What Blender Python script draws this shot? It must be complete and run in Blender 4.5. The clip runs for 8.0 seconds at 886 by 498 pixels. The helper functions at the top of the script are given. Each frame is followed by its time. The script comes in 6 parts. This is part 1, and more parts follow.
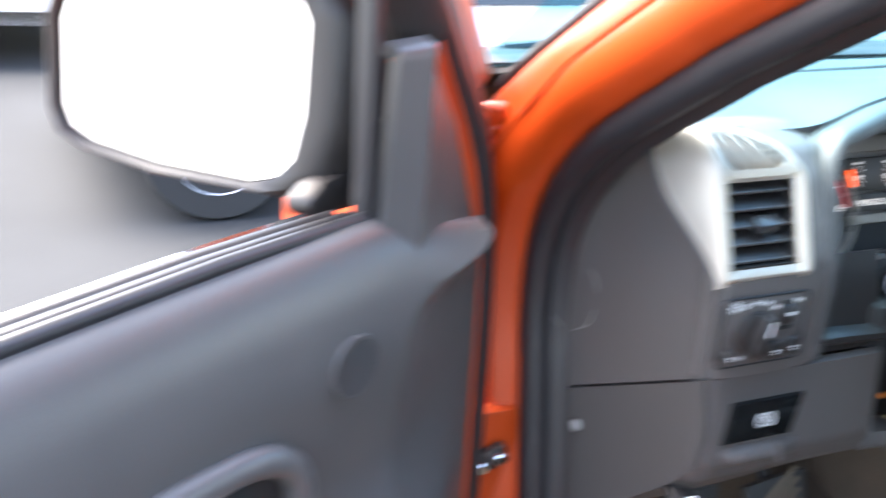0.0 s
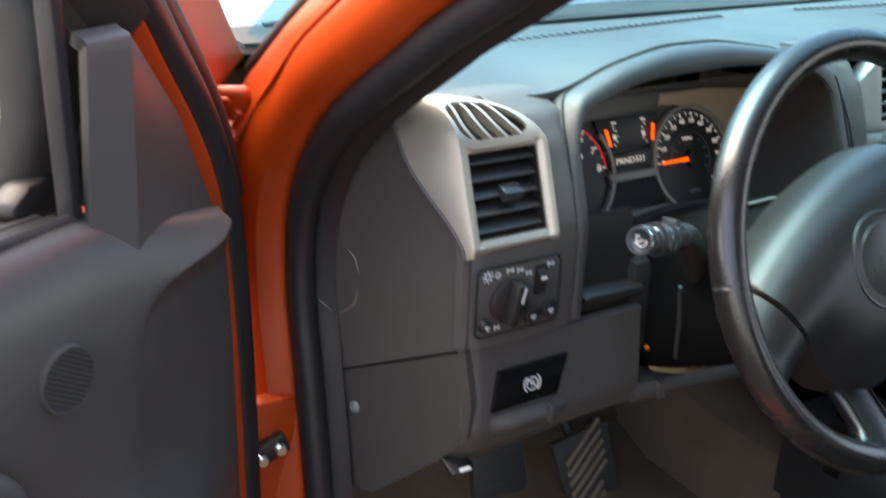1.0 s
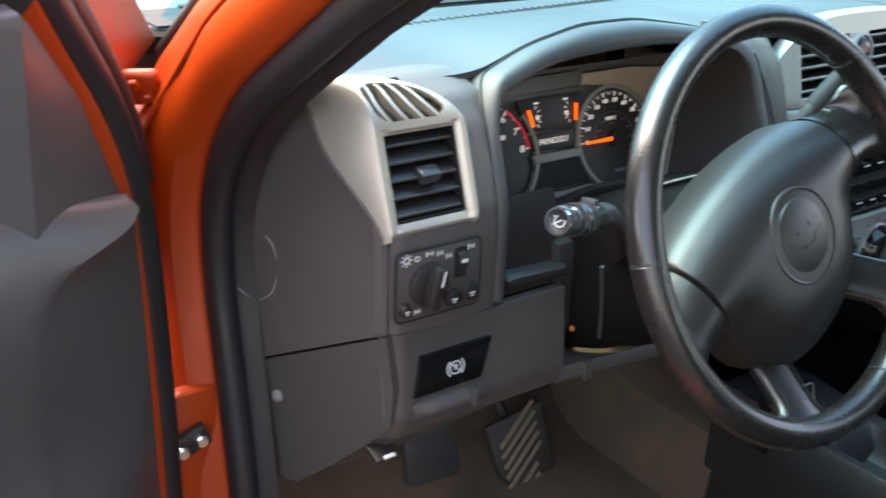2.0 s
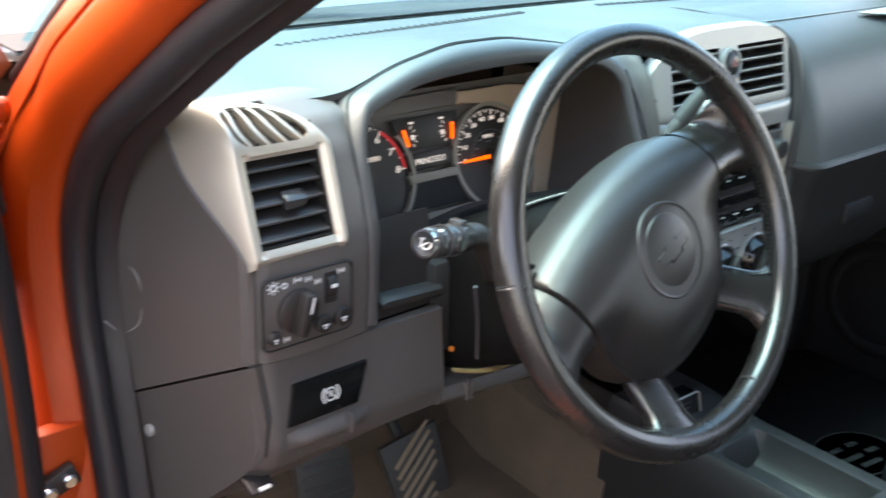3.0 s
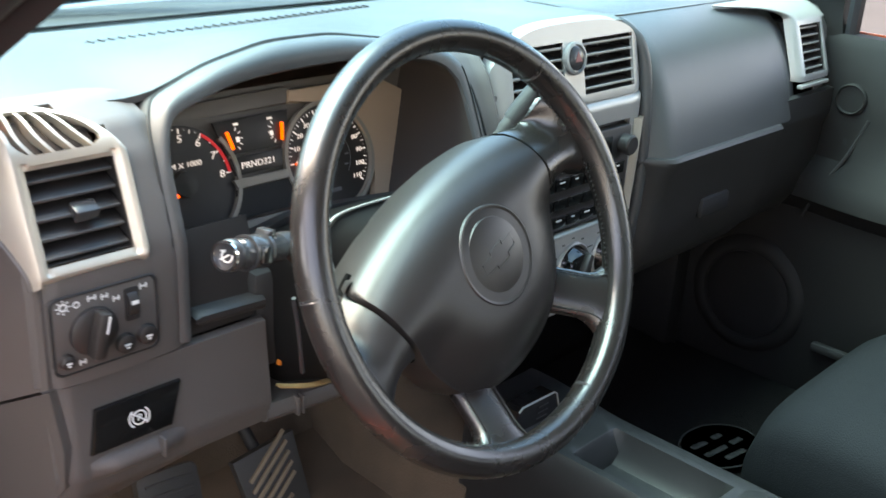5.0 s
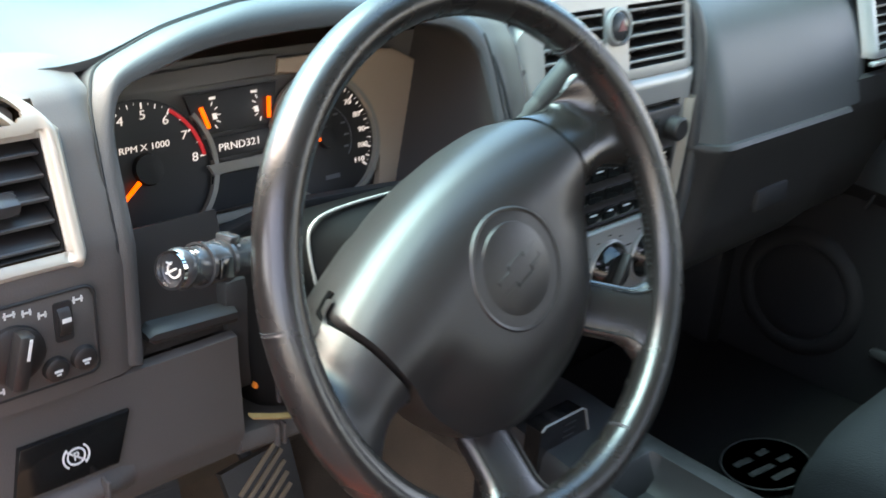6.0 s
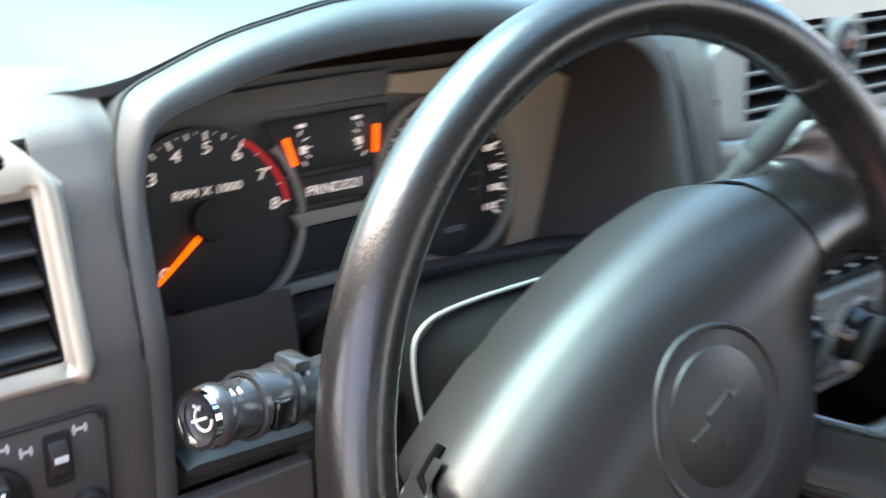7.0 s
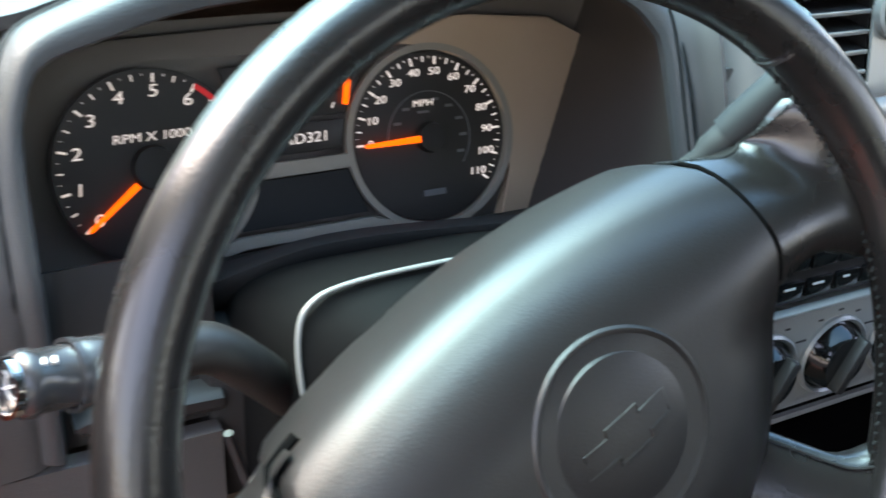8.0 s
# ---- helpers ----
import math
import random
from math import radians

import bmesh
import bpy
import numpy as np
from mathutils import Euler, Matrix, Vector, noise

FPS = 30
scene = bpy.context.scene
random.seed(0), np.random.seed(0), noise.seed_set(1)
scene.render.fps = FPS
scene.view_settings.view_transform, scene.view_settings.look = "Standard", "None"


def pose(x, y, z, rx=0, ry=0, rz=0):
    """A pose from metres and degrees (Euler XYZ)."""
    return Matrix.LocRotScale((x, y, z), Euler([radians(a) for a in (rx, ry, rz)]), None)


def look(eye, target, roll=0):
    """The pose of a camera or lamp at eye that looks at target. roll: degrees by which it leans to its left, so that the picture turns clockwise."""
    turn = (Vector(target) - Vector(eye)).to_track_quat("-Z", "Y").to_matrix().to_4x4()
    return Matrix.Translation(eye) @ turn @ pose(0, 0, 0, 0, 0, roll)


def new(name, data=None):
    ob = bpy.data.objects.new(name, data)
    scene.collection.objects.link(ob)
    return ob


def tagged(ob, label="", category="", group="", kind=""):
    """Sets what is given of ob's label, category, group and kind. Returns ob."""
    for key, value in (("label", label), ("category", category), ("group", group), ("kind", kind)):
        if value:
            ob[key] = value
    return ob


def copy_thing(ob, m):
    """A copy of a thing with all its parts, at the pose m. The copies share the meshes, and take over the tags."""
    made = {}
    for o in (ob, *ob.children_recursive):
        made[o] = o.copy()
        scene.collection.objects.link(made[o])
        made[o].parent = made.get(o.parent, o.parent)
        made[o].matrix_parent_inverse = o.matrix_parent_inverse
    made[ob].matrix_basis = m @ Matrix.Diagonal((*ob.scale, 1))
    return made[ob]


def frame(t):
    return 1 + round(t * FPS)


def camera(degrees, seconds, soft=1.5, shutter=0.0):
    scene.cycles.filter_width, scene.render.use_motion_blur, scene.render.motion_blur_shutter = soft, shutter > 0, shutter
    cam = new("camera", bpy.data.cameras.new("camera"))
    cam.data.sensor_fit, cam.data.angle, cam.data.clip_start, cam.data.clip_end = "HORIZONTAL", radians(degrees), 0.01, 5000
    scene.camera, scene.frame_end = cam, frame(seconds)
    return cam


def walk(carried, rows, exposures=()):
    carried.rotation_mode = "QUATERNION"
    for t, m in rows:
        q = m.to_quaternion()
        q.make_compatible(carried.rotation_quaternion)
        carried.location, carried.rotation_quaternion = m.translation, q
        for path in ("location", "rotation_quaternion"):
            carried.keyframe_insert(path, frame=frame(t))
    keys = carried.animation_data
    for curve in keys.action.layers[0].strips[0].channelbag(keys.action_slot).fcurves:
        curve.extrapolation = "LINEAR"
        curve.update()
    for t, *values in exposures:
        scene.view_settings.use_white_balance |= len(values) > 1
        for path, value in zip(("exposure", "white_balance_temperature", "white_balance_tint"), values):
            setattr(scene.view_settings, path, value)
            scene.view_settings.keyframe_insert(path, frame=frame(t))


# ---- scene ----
cam = camera(47.0, 8.0, soft=1.5, shutter=0.9)
PATH = [
    (0.0, (-0.8402, -0.4505, 1.4895), (-0.4540, 0.3988, 1.1295), 3.63),
    (0.5, (-0.7700, -0.4712, 1.5135), (-0.3017, 0.3378, 1.1583), 3.62),
    (1.0, (-0.7522, -0.4749, 1.4958), (-0.2454, 0.2998, 1.1175), 2.16),
    (1.2, (-0.7480, -0.4758, 1.4915), (-0.2353, 0.2903, 1.1039), 2.34),
    (2.5, (-0.7075, -0.4816, 1.4907), (-0.1282, 0.2375, 1.1068), 2.27),
    (3.0, (-0.6869, -0.4920, 1.4958), (-0.0723, 0.2021, 1.1210), 2.54),
    (3.5, (-0.6728, -0.4997, 1.4946), (-0.0333, 0.1755, 1.1270), 2.35),
    (4.0, (-0.6547, -0.5078, 1.4987), (-0.0050, 0.1598, 1.1351), 1.95),
    (4.5, (-0.6346, -0.5207, 1.5018), (0.0391, 0.1283, 1.1484), 2.06),
    (4.7, (-0.6262, -0.5183, 1.4995), (0.0561, 0.1172, 1.1381), 2.74),
    (5.8, (-0.4898, -0.4439, 1.4729), (0.1611, 0.2005, 1.0717), 4.06),
    (6.0, (-0.4713, -0.4100, 1.4627), (0.1766, 0.2322, 1.0533), 4.06),
    (6.3, (-0.4465, -0.3388, 1.4556), (0.2025, 0.2847, 1.0200), 4.31),
    (6.5, (-0.4196, -0.2957, 1.4516), (0.2296, 0.3219, 1.0076), 5.02),
    (6.7, (-0.3846, -0.2598, 1.4356), (0.2560, 0.3940, 1.0317), 3.73),
    (7.0, (-0.3312, -0.2298, 1.4290), (0.2241, 0.4822, 0.9992), 4.11),
    (7.5, (-0.2588, -0.2424, 1.4306), (0.1758, 0.5176, 0.9474), 5.09),
    (8.0, (-0.2176, -0.2451, 1.4242), (0.2197, 0.5139, 0.9420), 4.66),
]
LIGHT = [(0.0, 4.15, 7100, 13), (0.5, 3.43, 8000, 14), (1.0, 3.05, 8150, 15), (2.5, 3.55, 8300, 18), (3.5, 3.79, 9000, 20), (4.5, 3.84, 9200, 21), (6.0, 3.82, 8600, 21), (6.5, 3.86, 8600, 21), (7.0, 3.72, 8300, 22), (7.5, 3.53, 8100, 21), (8.0, 3.70, 8150, 21)]
walk(cam, [(t, look(eye, target, roll)) for t, eye, target, roll in PATH], LIGHT)

# ---- light ----
world = bpy.data.worlds.new("sky")
scene.world = world
world.use_nodes = True
wn = world.node_tree
sky = wn.nodes.new("ShaderNodeTexSky")
sky.sky_type, sky.sun_disc = "NISHITA", False
sky.sun_elevation, sky.sun_rotation = radians(60), radians(326)
sky.air_density, sky.dust_density, sky.ozone_density = 1.0, 2.8, 1.2
wn.links.new(sky.outputs[0], wn.nodes["Background"].inputs[0])
wn.nodes["Background"].inputs[1].default_value = 0.13
sun = new("sun", bpy.data.lights.new("sun", "SUN"))
sun.data.energy, sun.data.angle, sun.data.color = 1.4, radians(60), (0.95, 0.985, 1.0)
sun.matrix_world = look((-2.15, 3.15, 6.4), (0, 0, 0))


# ---- materials ----
def material(name, colour, rough=0.5, metal=0.0, grain=0.0, grain_size=400.0, mottle=0.12, mottle_size=9.0, coat=0.0, spec=0.5, tint2=None):
    m = bpy.data.materials.new(name)
    m.use_nodes = True
    nt = m.node_tree
    b = nt.nodes["Principled BSDF"]
    b.inputs["Roughness"].default_value = rough
    b.inputs["Metallic"].default_value = metal
    b.inputs["Specular IOR Level"].default_value = spec
    b.inputs["Coat Weight"].default_value = coat
    b.inputs["Coat Roughness"].default_value = 0.06
    co = nt.nodes.new("ShaderNodeTexCoord")
    big = nt.nodes.new("ShaderNodeTexNoise")
    big.inputs["Scale"].default_value, big.inputs["Detail"].default_value = mottle_size, 5
    nt.links.new(co.outputs["Object"], big.inputs["Vector"])
    ramp = nt.nodes.new("ShaderNodeMix")
    ramp.data_type = "RGBA"
    lo = [c * (1 - mottle) for c in colour]
    hi = list(tint2) if tint2 else [min(1, c * (1 + mottle)) for c in colour]
    ramp.inputs[6].default_value, ramp.inputs[7].default_value = (*lo, 1), (*hi, 1)
    nt.links.new(big.outputs["Fac"], ramp.inputs[0])
    nt.links.new(ramp.outputs[2], b.inputs["Base Color"])
    rr = nt.nodes.new("ShaderNodeMapRange")
    rr.inputs[3].default_value, rr.inputs[4].default_value = max(0.02, rough - 0.08), min(1, rough + 0.08)
    nt.links.new(big.outputs["Fac"], rr.inputs[0])
    nt.links.new(rr.outputs[0], b.inputs["Roughness"])
    if grain:
        fine = nt.nodes.new("ShaderNodeTexNoise")
        fine.inputs["Scale"].default_value, fine.inputs["Detail"].default_value = grain_size, 3
        nt.links.new(co.outputs["Object"], fine.inputs["Vector"])
        bump = nt.nodes.new("ShaderNodeBump")
        bump.inputs["Strength"].default_value, bump.inputs["Distance"].default_value = grain, 0.001
        nt.links.new(fine.outputs["Fac"], bump.inputs["Height"])
        nt.links.new(bump.outputs[0], b.inputs["Normal"])
    return m


def glowing(name, colour, strength):
    m = bpy.data.materials.new(name)
    m.use_nodes = True
    b = m.node_tree.nodes["Principled BSDF"]
    b.inputs["Base Color"].default_value = (*colour, 1)
    b.inputs["Emission Color"].default_value = (*colour, 1)
    b.inputs["Emission Strength"].default_value = strength
    return m


def clear_glass(name, tint):
    """A thin tinted pane: clear straight through, with a faint mirror sheen."""
    m = bpy.data.materials.new(name)
    m.use_nodes = True
    nt = m.node_tree
    nt.nodes.remove(nt.nodes["Principled BSDF"])
    clear = nt.nodes.new("ShaderNodeBsdfTransparent")
    clear.inputs["Color"].default_value = (*tint, 1)
    sheen = nt.nodes.new("ShaderNodeBsdfGlossy")
    sheen.inputs["Roughness"].default_value = 0.02
    edge = nt.nodes.new("ShaderNodeLayerWeight")
    edge.inputs["Blend"].default_value = 0.5
    power = nt.nodes.new("ShaderNodeMath")
    power.operation = "POWER"
    power.inputs[1].default_value = 5.0
    scale = nt.nodes.new("ShaderNodeMath")
    scale.operation = "MULTIPLY_ADD"
    scale.inputs[1].default_value, scale.inputs[2].default_value = 0.5, 0.02
    nt.links.new(edge.outputs["Facing"], power.inputs[0])
    nt.links.new(power.outputs[0], scale.inputs[0])
    mix = nt.nodes.new("ShaderNodeMixShader")
    nt.links.new(scale.outputs[0], mix.inputs[0])
    nt.links.new(clear.outputs[0], mix.inputs[1])
    nt.links.new(sheen.outputs[0], mix.inputs[2])
    nt.links.new(mix.outputs[0], nt.nodes["Material Output"].inputs["Surface"])
    return m


PAD = material("dash_pad_vinyl", (0.045, 0.047, 0.047), 0.44, spec=0.48, grain=0.25, grain_size=900)
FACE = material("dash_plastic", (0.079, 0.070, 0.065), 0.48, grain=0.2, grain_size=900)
KNEE = material("knee_panel_plastic", (0.064, 0.057, 0.053), 0.5, grain=0.25, grain_size=800)
SLAT = material("vent_slat", (0.055, 0.055, 0.056), 0.4)
DARK = material("black_plastic", (0.019, 0.0165, 0.0155), 0.45, grain=0.1)
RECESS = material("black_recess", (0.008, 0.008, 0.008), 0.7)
GLOSS = material("gloss_black", (0.006, 0.006, 0.006), 0.12)
SILVER = material("silver_trim", (0.44, 0.39, 0.325), 0.38, metal=0.5, grain=0.05, mottle=0.06)
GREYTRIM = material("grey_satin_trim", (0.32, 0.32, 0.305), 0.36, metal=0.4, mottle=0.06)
LEATHER = material("worn_leather", (0.013, 0.0115, 0.011), 0.27, grain=0.12, grain_size=520, mottle=0.3, mottle_size=25, spec=0.7)
AIRBAG = material("airbag_vinyl", (0.0150, 0.0128, 0.0124), 0.38, spec=0.48, grain=0.12, grain_size=900)
RUBBER = material("rubber_seal", (0.016, 0.016, 0.018), 0.42, grain=0.1)
ORANGE = material("orange_paint", (0.44, 0.048, 0.005), 0.40, metal=0.15, coat=0.15, mottle=0.05)
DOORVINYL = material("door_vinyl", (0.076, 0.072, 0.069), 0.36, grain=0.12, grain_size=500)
# door vinyl again, with the far side's shade put into its colour
SHADEDVINYL = material("shaded_door_vinyl", (0.009, 0.0085, 0.0082), 0.65, spec=0.18, grain=0.3, grain_size=700)
# dash plastic darkened to stand for shade low on the passenger side
SHADEDFACE = material("shaded_lower_dash", (0.020, 0.019, 0.018), 0.5, grain=0.2, grain_size=900)
THREAD = material("black_thread", (0.010, 0.010, 0.010), 0.9)
# grey print, dimmed in colour for the footwell's shade
BADGE = material("shaded_badge_print", (0.0045, 0.0045, 0.0045), 0.8)
CLIP = material("orange_plastic", (0.50, 0.13, 0.012), 0.5)
GAPBLACK = material("deep_joint_black", (0.003, 0.003, 0.003), 0.9, spec=0.05)
LEVER = material("lever_plastic", (0.016, 0.017, 0.018), 0.62, spec=0.2)
# black plastic, darkened and dulled to stand for the gauge hood's shade
SHROUD = material("shaded_column_black", (0.006, 0.006, 0.006), 0.7, spec=0.05)
FADEDRED = material("faded_red_print", (0.16, 0.03, 0.03), 0.5)
MARK = material("grey_white_print", (0.30, 0.30, 0.29), 0.6)
CLUSTER = material("cluster_face", (0.135, 0.115, 0.100), 0.5)
BEZEL = material("cluster_bezel", (0.30, 0.262, 0.215), 0.45)
TANFRAME = material("tan_frame", (0.49, 0.345, 0.24), 0.5)
WELL = material("gauge_well", (0.050, 0.041, 0.036), 0.55)
DIAL = material("dial_black", (0.026, 0.0225, 0.0205), 0.45)
WHITE = material("white_print", (0.62, 0.62, 0.60), 0.5)
# white figures, red zone and needles get a faint glow of their own
LIT = glowing("dial_white_glow", (0.75, 0.75, 0.75), 0.06)
GREYPRINT = material("grey_print", (0.16, 0.16, 0.16), 0.6)
RED = glowing("red_print", (0.40, 0.015, 0.02), 0.06)
NEEDLE = glowing("orange_needle_glow", (1.0, 0.105, 0.004), 0.2)
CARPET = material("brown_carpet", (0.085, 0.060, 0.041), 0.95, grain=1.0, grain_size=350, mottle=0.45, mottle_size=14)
# black carpet, made darker still in place of the footwell's shade
SHADEDCARPET = material("shaded_black_carpet", (0.0055, 0.005, 0.0048), 0.95, spec=0.1, grain=1.0, grain_size=350)
PEDAL = material("pedal_rubber", (0.035, 0.033, 0.03), 0.5, grain=0.3)
# grey plastic darkened because too little light is blocked from above
CONSOLE = material("shaded_console_plastic", (0.0125, 0.0130, 0.0135), 0.45, grain=0.25, grain_size=800)
DUSTYPEDAL = material("dusty_pedal", (0.19, 0.145, 0.10), 0.8, grain=0.4)
STRAP = material("worn_metal", (0.35, 0.24, 0.12), 0.4, metal=0.7)
# blue-grey cloth with low-lying shade worked into the colour
SEATCLOTH = material("shaded_seat_cloth", (0.0042, 0.0056, 0.0072), 0.9, spec=0.2, grain=0.8, grain_size=500)
HEADLINER = material("headliner", (0.28, 0.27, 0.26), 0.9, grain=0.3)
CHROME = material("chrome", (0.75, 0.75, 0.75), 0.08, metal=1.0, mottle=0.02)
STALKGREY = material("stalk_grey", (0.032, 0.033, 0.035), 0.24)
MIRROR = material("mirror_glass", (0.92, 0.92, 0.92), 0.0, metal=1.0, mottle=0.0)
MIRROR.node_tree.nodes["Principled BSDF"].inputs["Roughness"].default_value = 0.01
# bluer than real glass: the cool cast of the daylight sits in this tint
WINDSHIELD = clear_glass("blue_cast_windscreen_glass", (0.66, 0.93, 1.0))
REARGLASS = clear_glass("rear_glass", (0.93, 0.95, 0.95))
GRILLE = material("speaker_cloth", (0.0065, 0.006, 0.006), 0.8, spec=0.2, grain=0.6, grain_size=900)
# pale colour stands in for brightly lit ground in the mirror
BRIGHTAPRON = material("bright_apron_concrete", (0.30, 0.295, 0.28), 0.9, spec=0.1, grain=0.5, grain_size=40, mottle=0.25, mottle_size=0.8)
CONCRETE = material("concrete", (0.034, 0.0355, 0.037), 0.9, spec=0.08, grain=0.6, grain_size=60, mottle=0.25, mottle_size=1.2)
WHITEPAINT = material("white_car_paint", (0.80, 0.80, 0.80), 0.25, coat=1.0, mottle=0.03)
SILVERPAINT = material("silver_car_paint", (0.45, 0.46, 0.48), 0.28, metal=0.6, coat=1.0, mottle=0.04)
MAROONPAINT = material("pinkish_white_car_paint", (0.80, 0.73, 0.74), 0.30, coat=1.0, mottle=0.04)
CARGLASS = material("dark_car_glass", (0.02, 0.025, 0.028), 0.05)
TYRE = material("tyre_rubber", (0.02, 0.02, 0.02), 0.8)
LEAF = material("leaf_green", (0.05, 0.11, 0.03), 0.6, mottle=0.5, mottle_size=3)
BARK = material("bark", (0.12, 0.09, 0.06), 0.9, grain=1.0, grain_size=40)

# ---- mesh helpers ----
BASE = {}


def thing(name, at, label, category, kind="", group=""):
    ob = new(name)
    ob.location = at
    ob.empty_display_size = 0.05
    BASE[ob.name] = Vector(at)
    return tagged(ob, label, category, group, kind)


def part(name, bm, mat, parent=None, label="", sharp=38, category="", kind="", group=""):
    """Links a bmesh, given in world metres, as one mesh object."""
    base = BASE[parent.name] if parent else Vector((0, 0, 0))
    bmesh.ops.remove_doubles(bm, verts=bm.verts, dist=1e-6)
    bmesh.ops.recalc_face_normals(bm, faces=bm.faces)
    if not parent:
        base = sum((v.co for v in bm.verts), Vector()) / max(1, len(bm.verts))
        base.z = min(v.co.z for v in bm.verts)
    bmesh.ops.translate(bm, verts=bm.verts, vec=-base)
    for f in bm.faces:
        f.smooth = True
    for e in bm.edges:
        if len(e.link_faces) == 2 and e.calc_face_angle(0) > radians(sharp):
            e.smooth = False
    me = bpy.data.meshes.new(name)
    bm.to_mesh(me)
    bm.free()
    ob = new(name, me)
    me.materials.append(mat)
    BASE[ob.name] = Vector(base)
    if parent:
        ob.parent = parent
    else:
        ob.location = base
    return tagged(ob, label, category, group, kind)


def box(bm, m, size, bevel=0.0, seg=2):
    r = bmesh.ops.create_cube(bm, size=1.0, matrix=m @ Matrix.Diagonal((*size, 1)))
    if bevel:
        es = {e for v in r["verts"] for e in v.link_edges}
        bmesh.ops.bevel(bm, geom=list(es), offset=bevel, segments=seg, profile=0.5, affect="EDGES")


def prism(bm, m, outline, depth, bevel=0.0, seg=2):
    """A plate: the outline in m's own plane, its front at 0, its back at -depth."""
    top = [bm.verts.new(m @ Vector((x, y, 0))) for x, y in outline]
    low = [bm.verts.new(m @ Vector((x, y, -depth))) for x, y in outline]
    n = len(outline)
    f = bm.faces.new(top)
    bm.faces.new(list(reversed(low)))
    for i in range(n):
        bm.faces.new((top[i], low[i], low[(i + 1) % n], top[(i + 1) % n]))
    if bevel:
        bmesh.ops.bevel(bm, geom=list(f.edges), offset=bevel, segments=seg, profile=0.5, affect="EDGES")


def round_rect(x0, y0, x1, y1, r, n=5):
    pts = []
    for cx, cy, a0 in ((x1 - r, y1 - r, 0), (x0 + r, y1 - r, 90), (x0 + r, y0 + r, 180), (x1 - r, y0 + r, 270)):
        for i in range(n + 1):
            a = radians(a0 + 90 * i / n)
            pts.append((cx + r * math.cos(a), cy + r * math.sin(a)))
    return pts


def circle(r, n=32, cx=0.0, cy=0.0, a0=0.0, a1=360.0):
    k = n if a1 - a0 >= 360 else n + 1
    return [(cx + r * math.cos(radians(a0 + (a1 - a0) * i / n)), cy + r * math.sin(radians(a0 + (a1 - a0) * i / n))) for i in range(k)]


def arc_band(bm, m, r0, r1, a0, a1, depth, n=40, bevel=0.0):
    full = a1 - a0 >= 360
    out = []
    for i in range(n + 1):
        a = radians(a0 + (a1 - a0) * i / n)
        c, s = math.cos(a), math.sin(a)
        out.append([m @ Vector((r * c, r * s, h)) for r, h in ((r0, 0), (r1, 0), (r1, -depth), (r0, -depth))])
    rings(bm, out, True, not full)


def rings(bm, ring_list, closed=True, caps=True):
    """A skin through rings of points of equal count."""
    vs = [[bm.verts.new(p) for p in ring] for ring in ring_list]
    n = len(vs[0])
    for a, b in zip(vs, vs[1:]):
        for i in range(n if closed else n - 1):
            bm.faces.new((a[i], a[(i + 1) % n], b[(i + 1) % n], b[i]))
    if caps and closed:
        bm.faces.new(list(reversed(vs[0])))
        bm.faces.new(vs[-1])
    return vs


def tube(bm, pts, rad, seg=14, caps=True, loop=False):
    pts = [Vector(p) for p in pts]
    n = len(pts)
    rads = rad if isinstance(rad, (list, tuple)) else [rad] * n
    up = None
    out = []
    for i, p in enumerate(pts):
        d = (pts[(i + 1) % n] - pts[i - 1]) if loop or 0 < i < n - 1 else (pts[1] - pts[0] if i == 0 else pts[-1] - pts[-2])
        d.normalize()
        if up is None:
            up = d.orthogonal().normalized()
        up = (up - d * up.dot(d)).normalized()
        side = d.cross(up)
        out.append([p + rads[i] * (math.cos(2 * math.pi * k / seg) * up + math.sin(2 * math.pi * k / seg) * side) for k in range(seg)])
    if loop:
        out.append(out[0])
    rings(bm, out, True, caps and not loop)


def revolve(bm, m, profile, seg=32):
    """Turns a profile of (radius, height) round m's z axis."""
    rings(bm, [[m @ Vector((r * math.cos(2 * math.pi * k / seg), r * math.sin(2 * math.pi * k / seg), h)) for k in range(seg)] for r, h in profile])


def shell(bm, thick):
    """Gives the faces of bm a back, thick metres behind them, and closes the rim."""
    bmesh.ops.recalc_face_normals(bm, faces=bm.faces)
    bm.normal_update()
    faces = list(bm.faces)
    rim = [e for e in bm.edges if len(e.link_faces) == 1]
    rim_loops = [(e.link_loops[0].vert, e.link_loops[0].link_loop_next.vert) for e in rim]
    back = {v: bm.verts.new(v.co - v.normal * thick) for v in list(bm.verts)}
    for f in faces:
        bm.faces.new([back[v] for v in reversed(f.verts)])
    for a, b in rim_loops:
        bm.faces.new((b, a, back[a], back[b]))


def sheet(bm, fn, us, vs, hole=None, thick=0.0):
    """A surface fn(u, v) over grid lines us and vs, without the cells that hole() names; thick: its thickness."""
    g = [[bm.verts.new(fn(u, v)) for v in vs] for u in us]
    for i in range(len(us) - 1):
        for j in range(len(vs) - 1):
            if hole and hole((us[i] + us[i + 1]) / 2, (vs[j] + vs[j + 1]) / 2):
                continue
            bm.faces.new((g[i][j], g[i + 1][j], g[i + 1][j + 1], g[i][j + 1]))
    loose = [v for v in bm.verts if not v.link_faces]
    bmesh.ops.delete(bm, geom=loose, context="VERTS")
    if thick:
        shell(bm, thick)


def spread(a, b, n, *extra):
    return sorted({round(x, 5) for x in [a + (b - a) * i / n for i in range(n + 1)] + list(extra)})


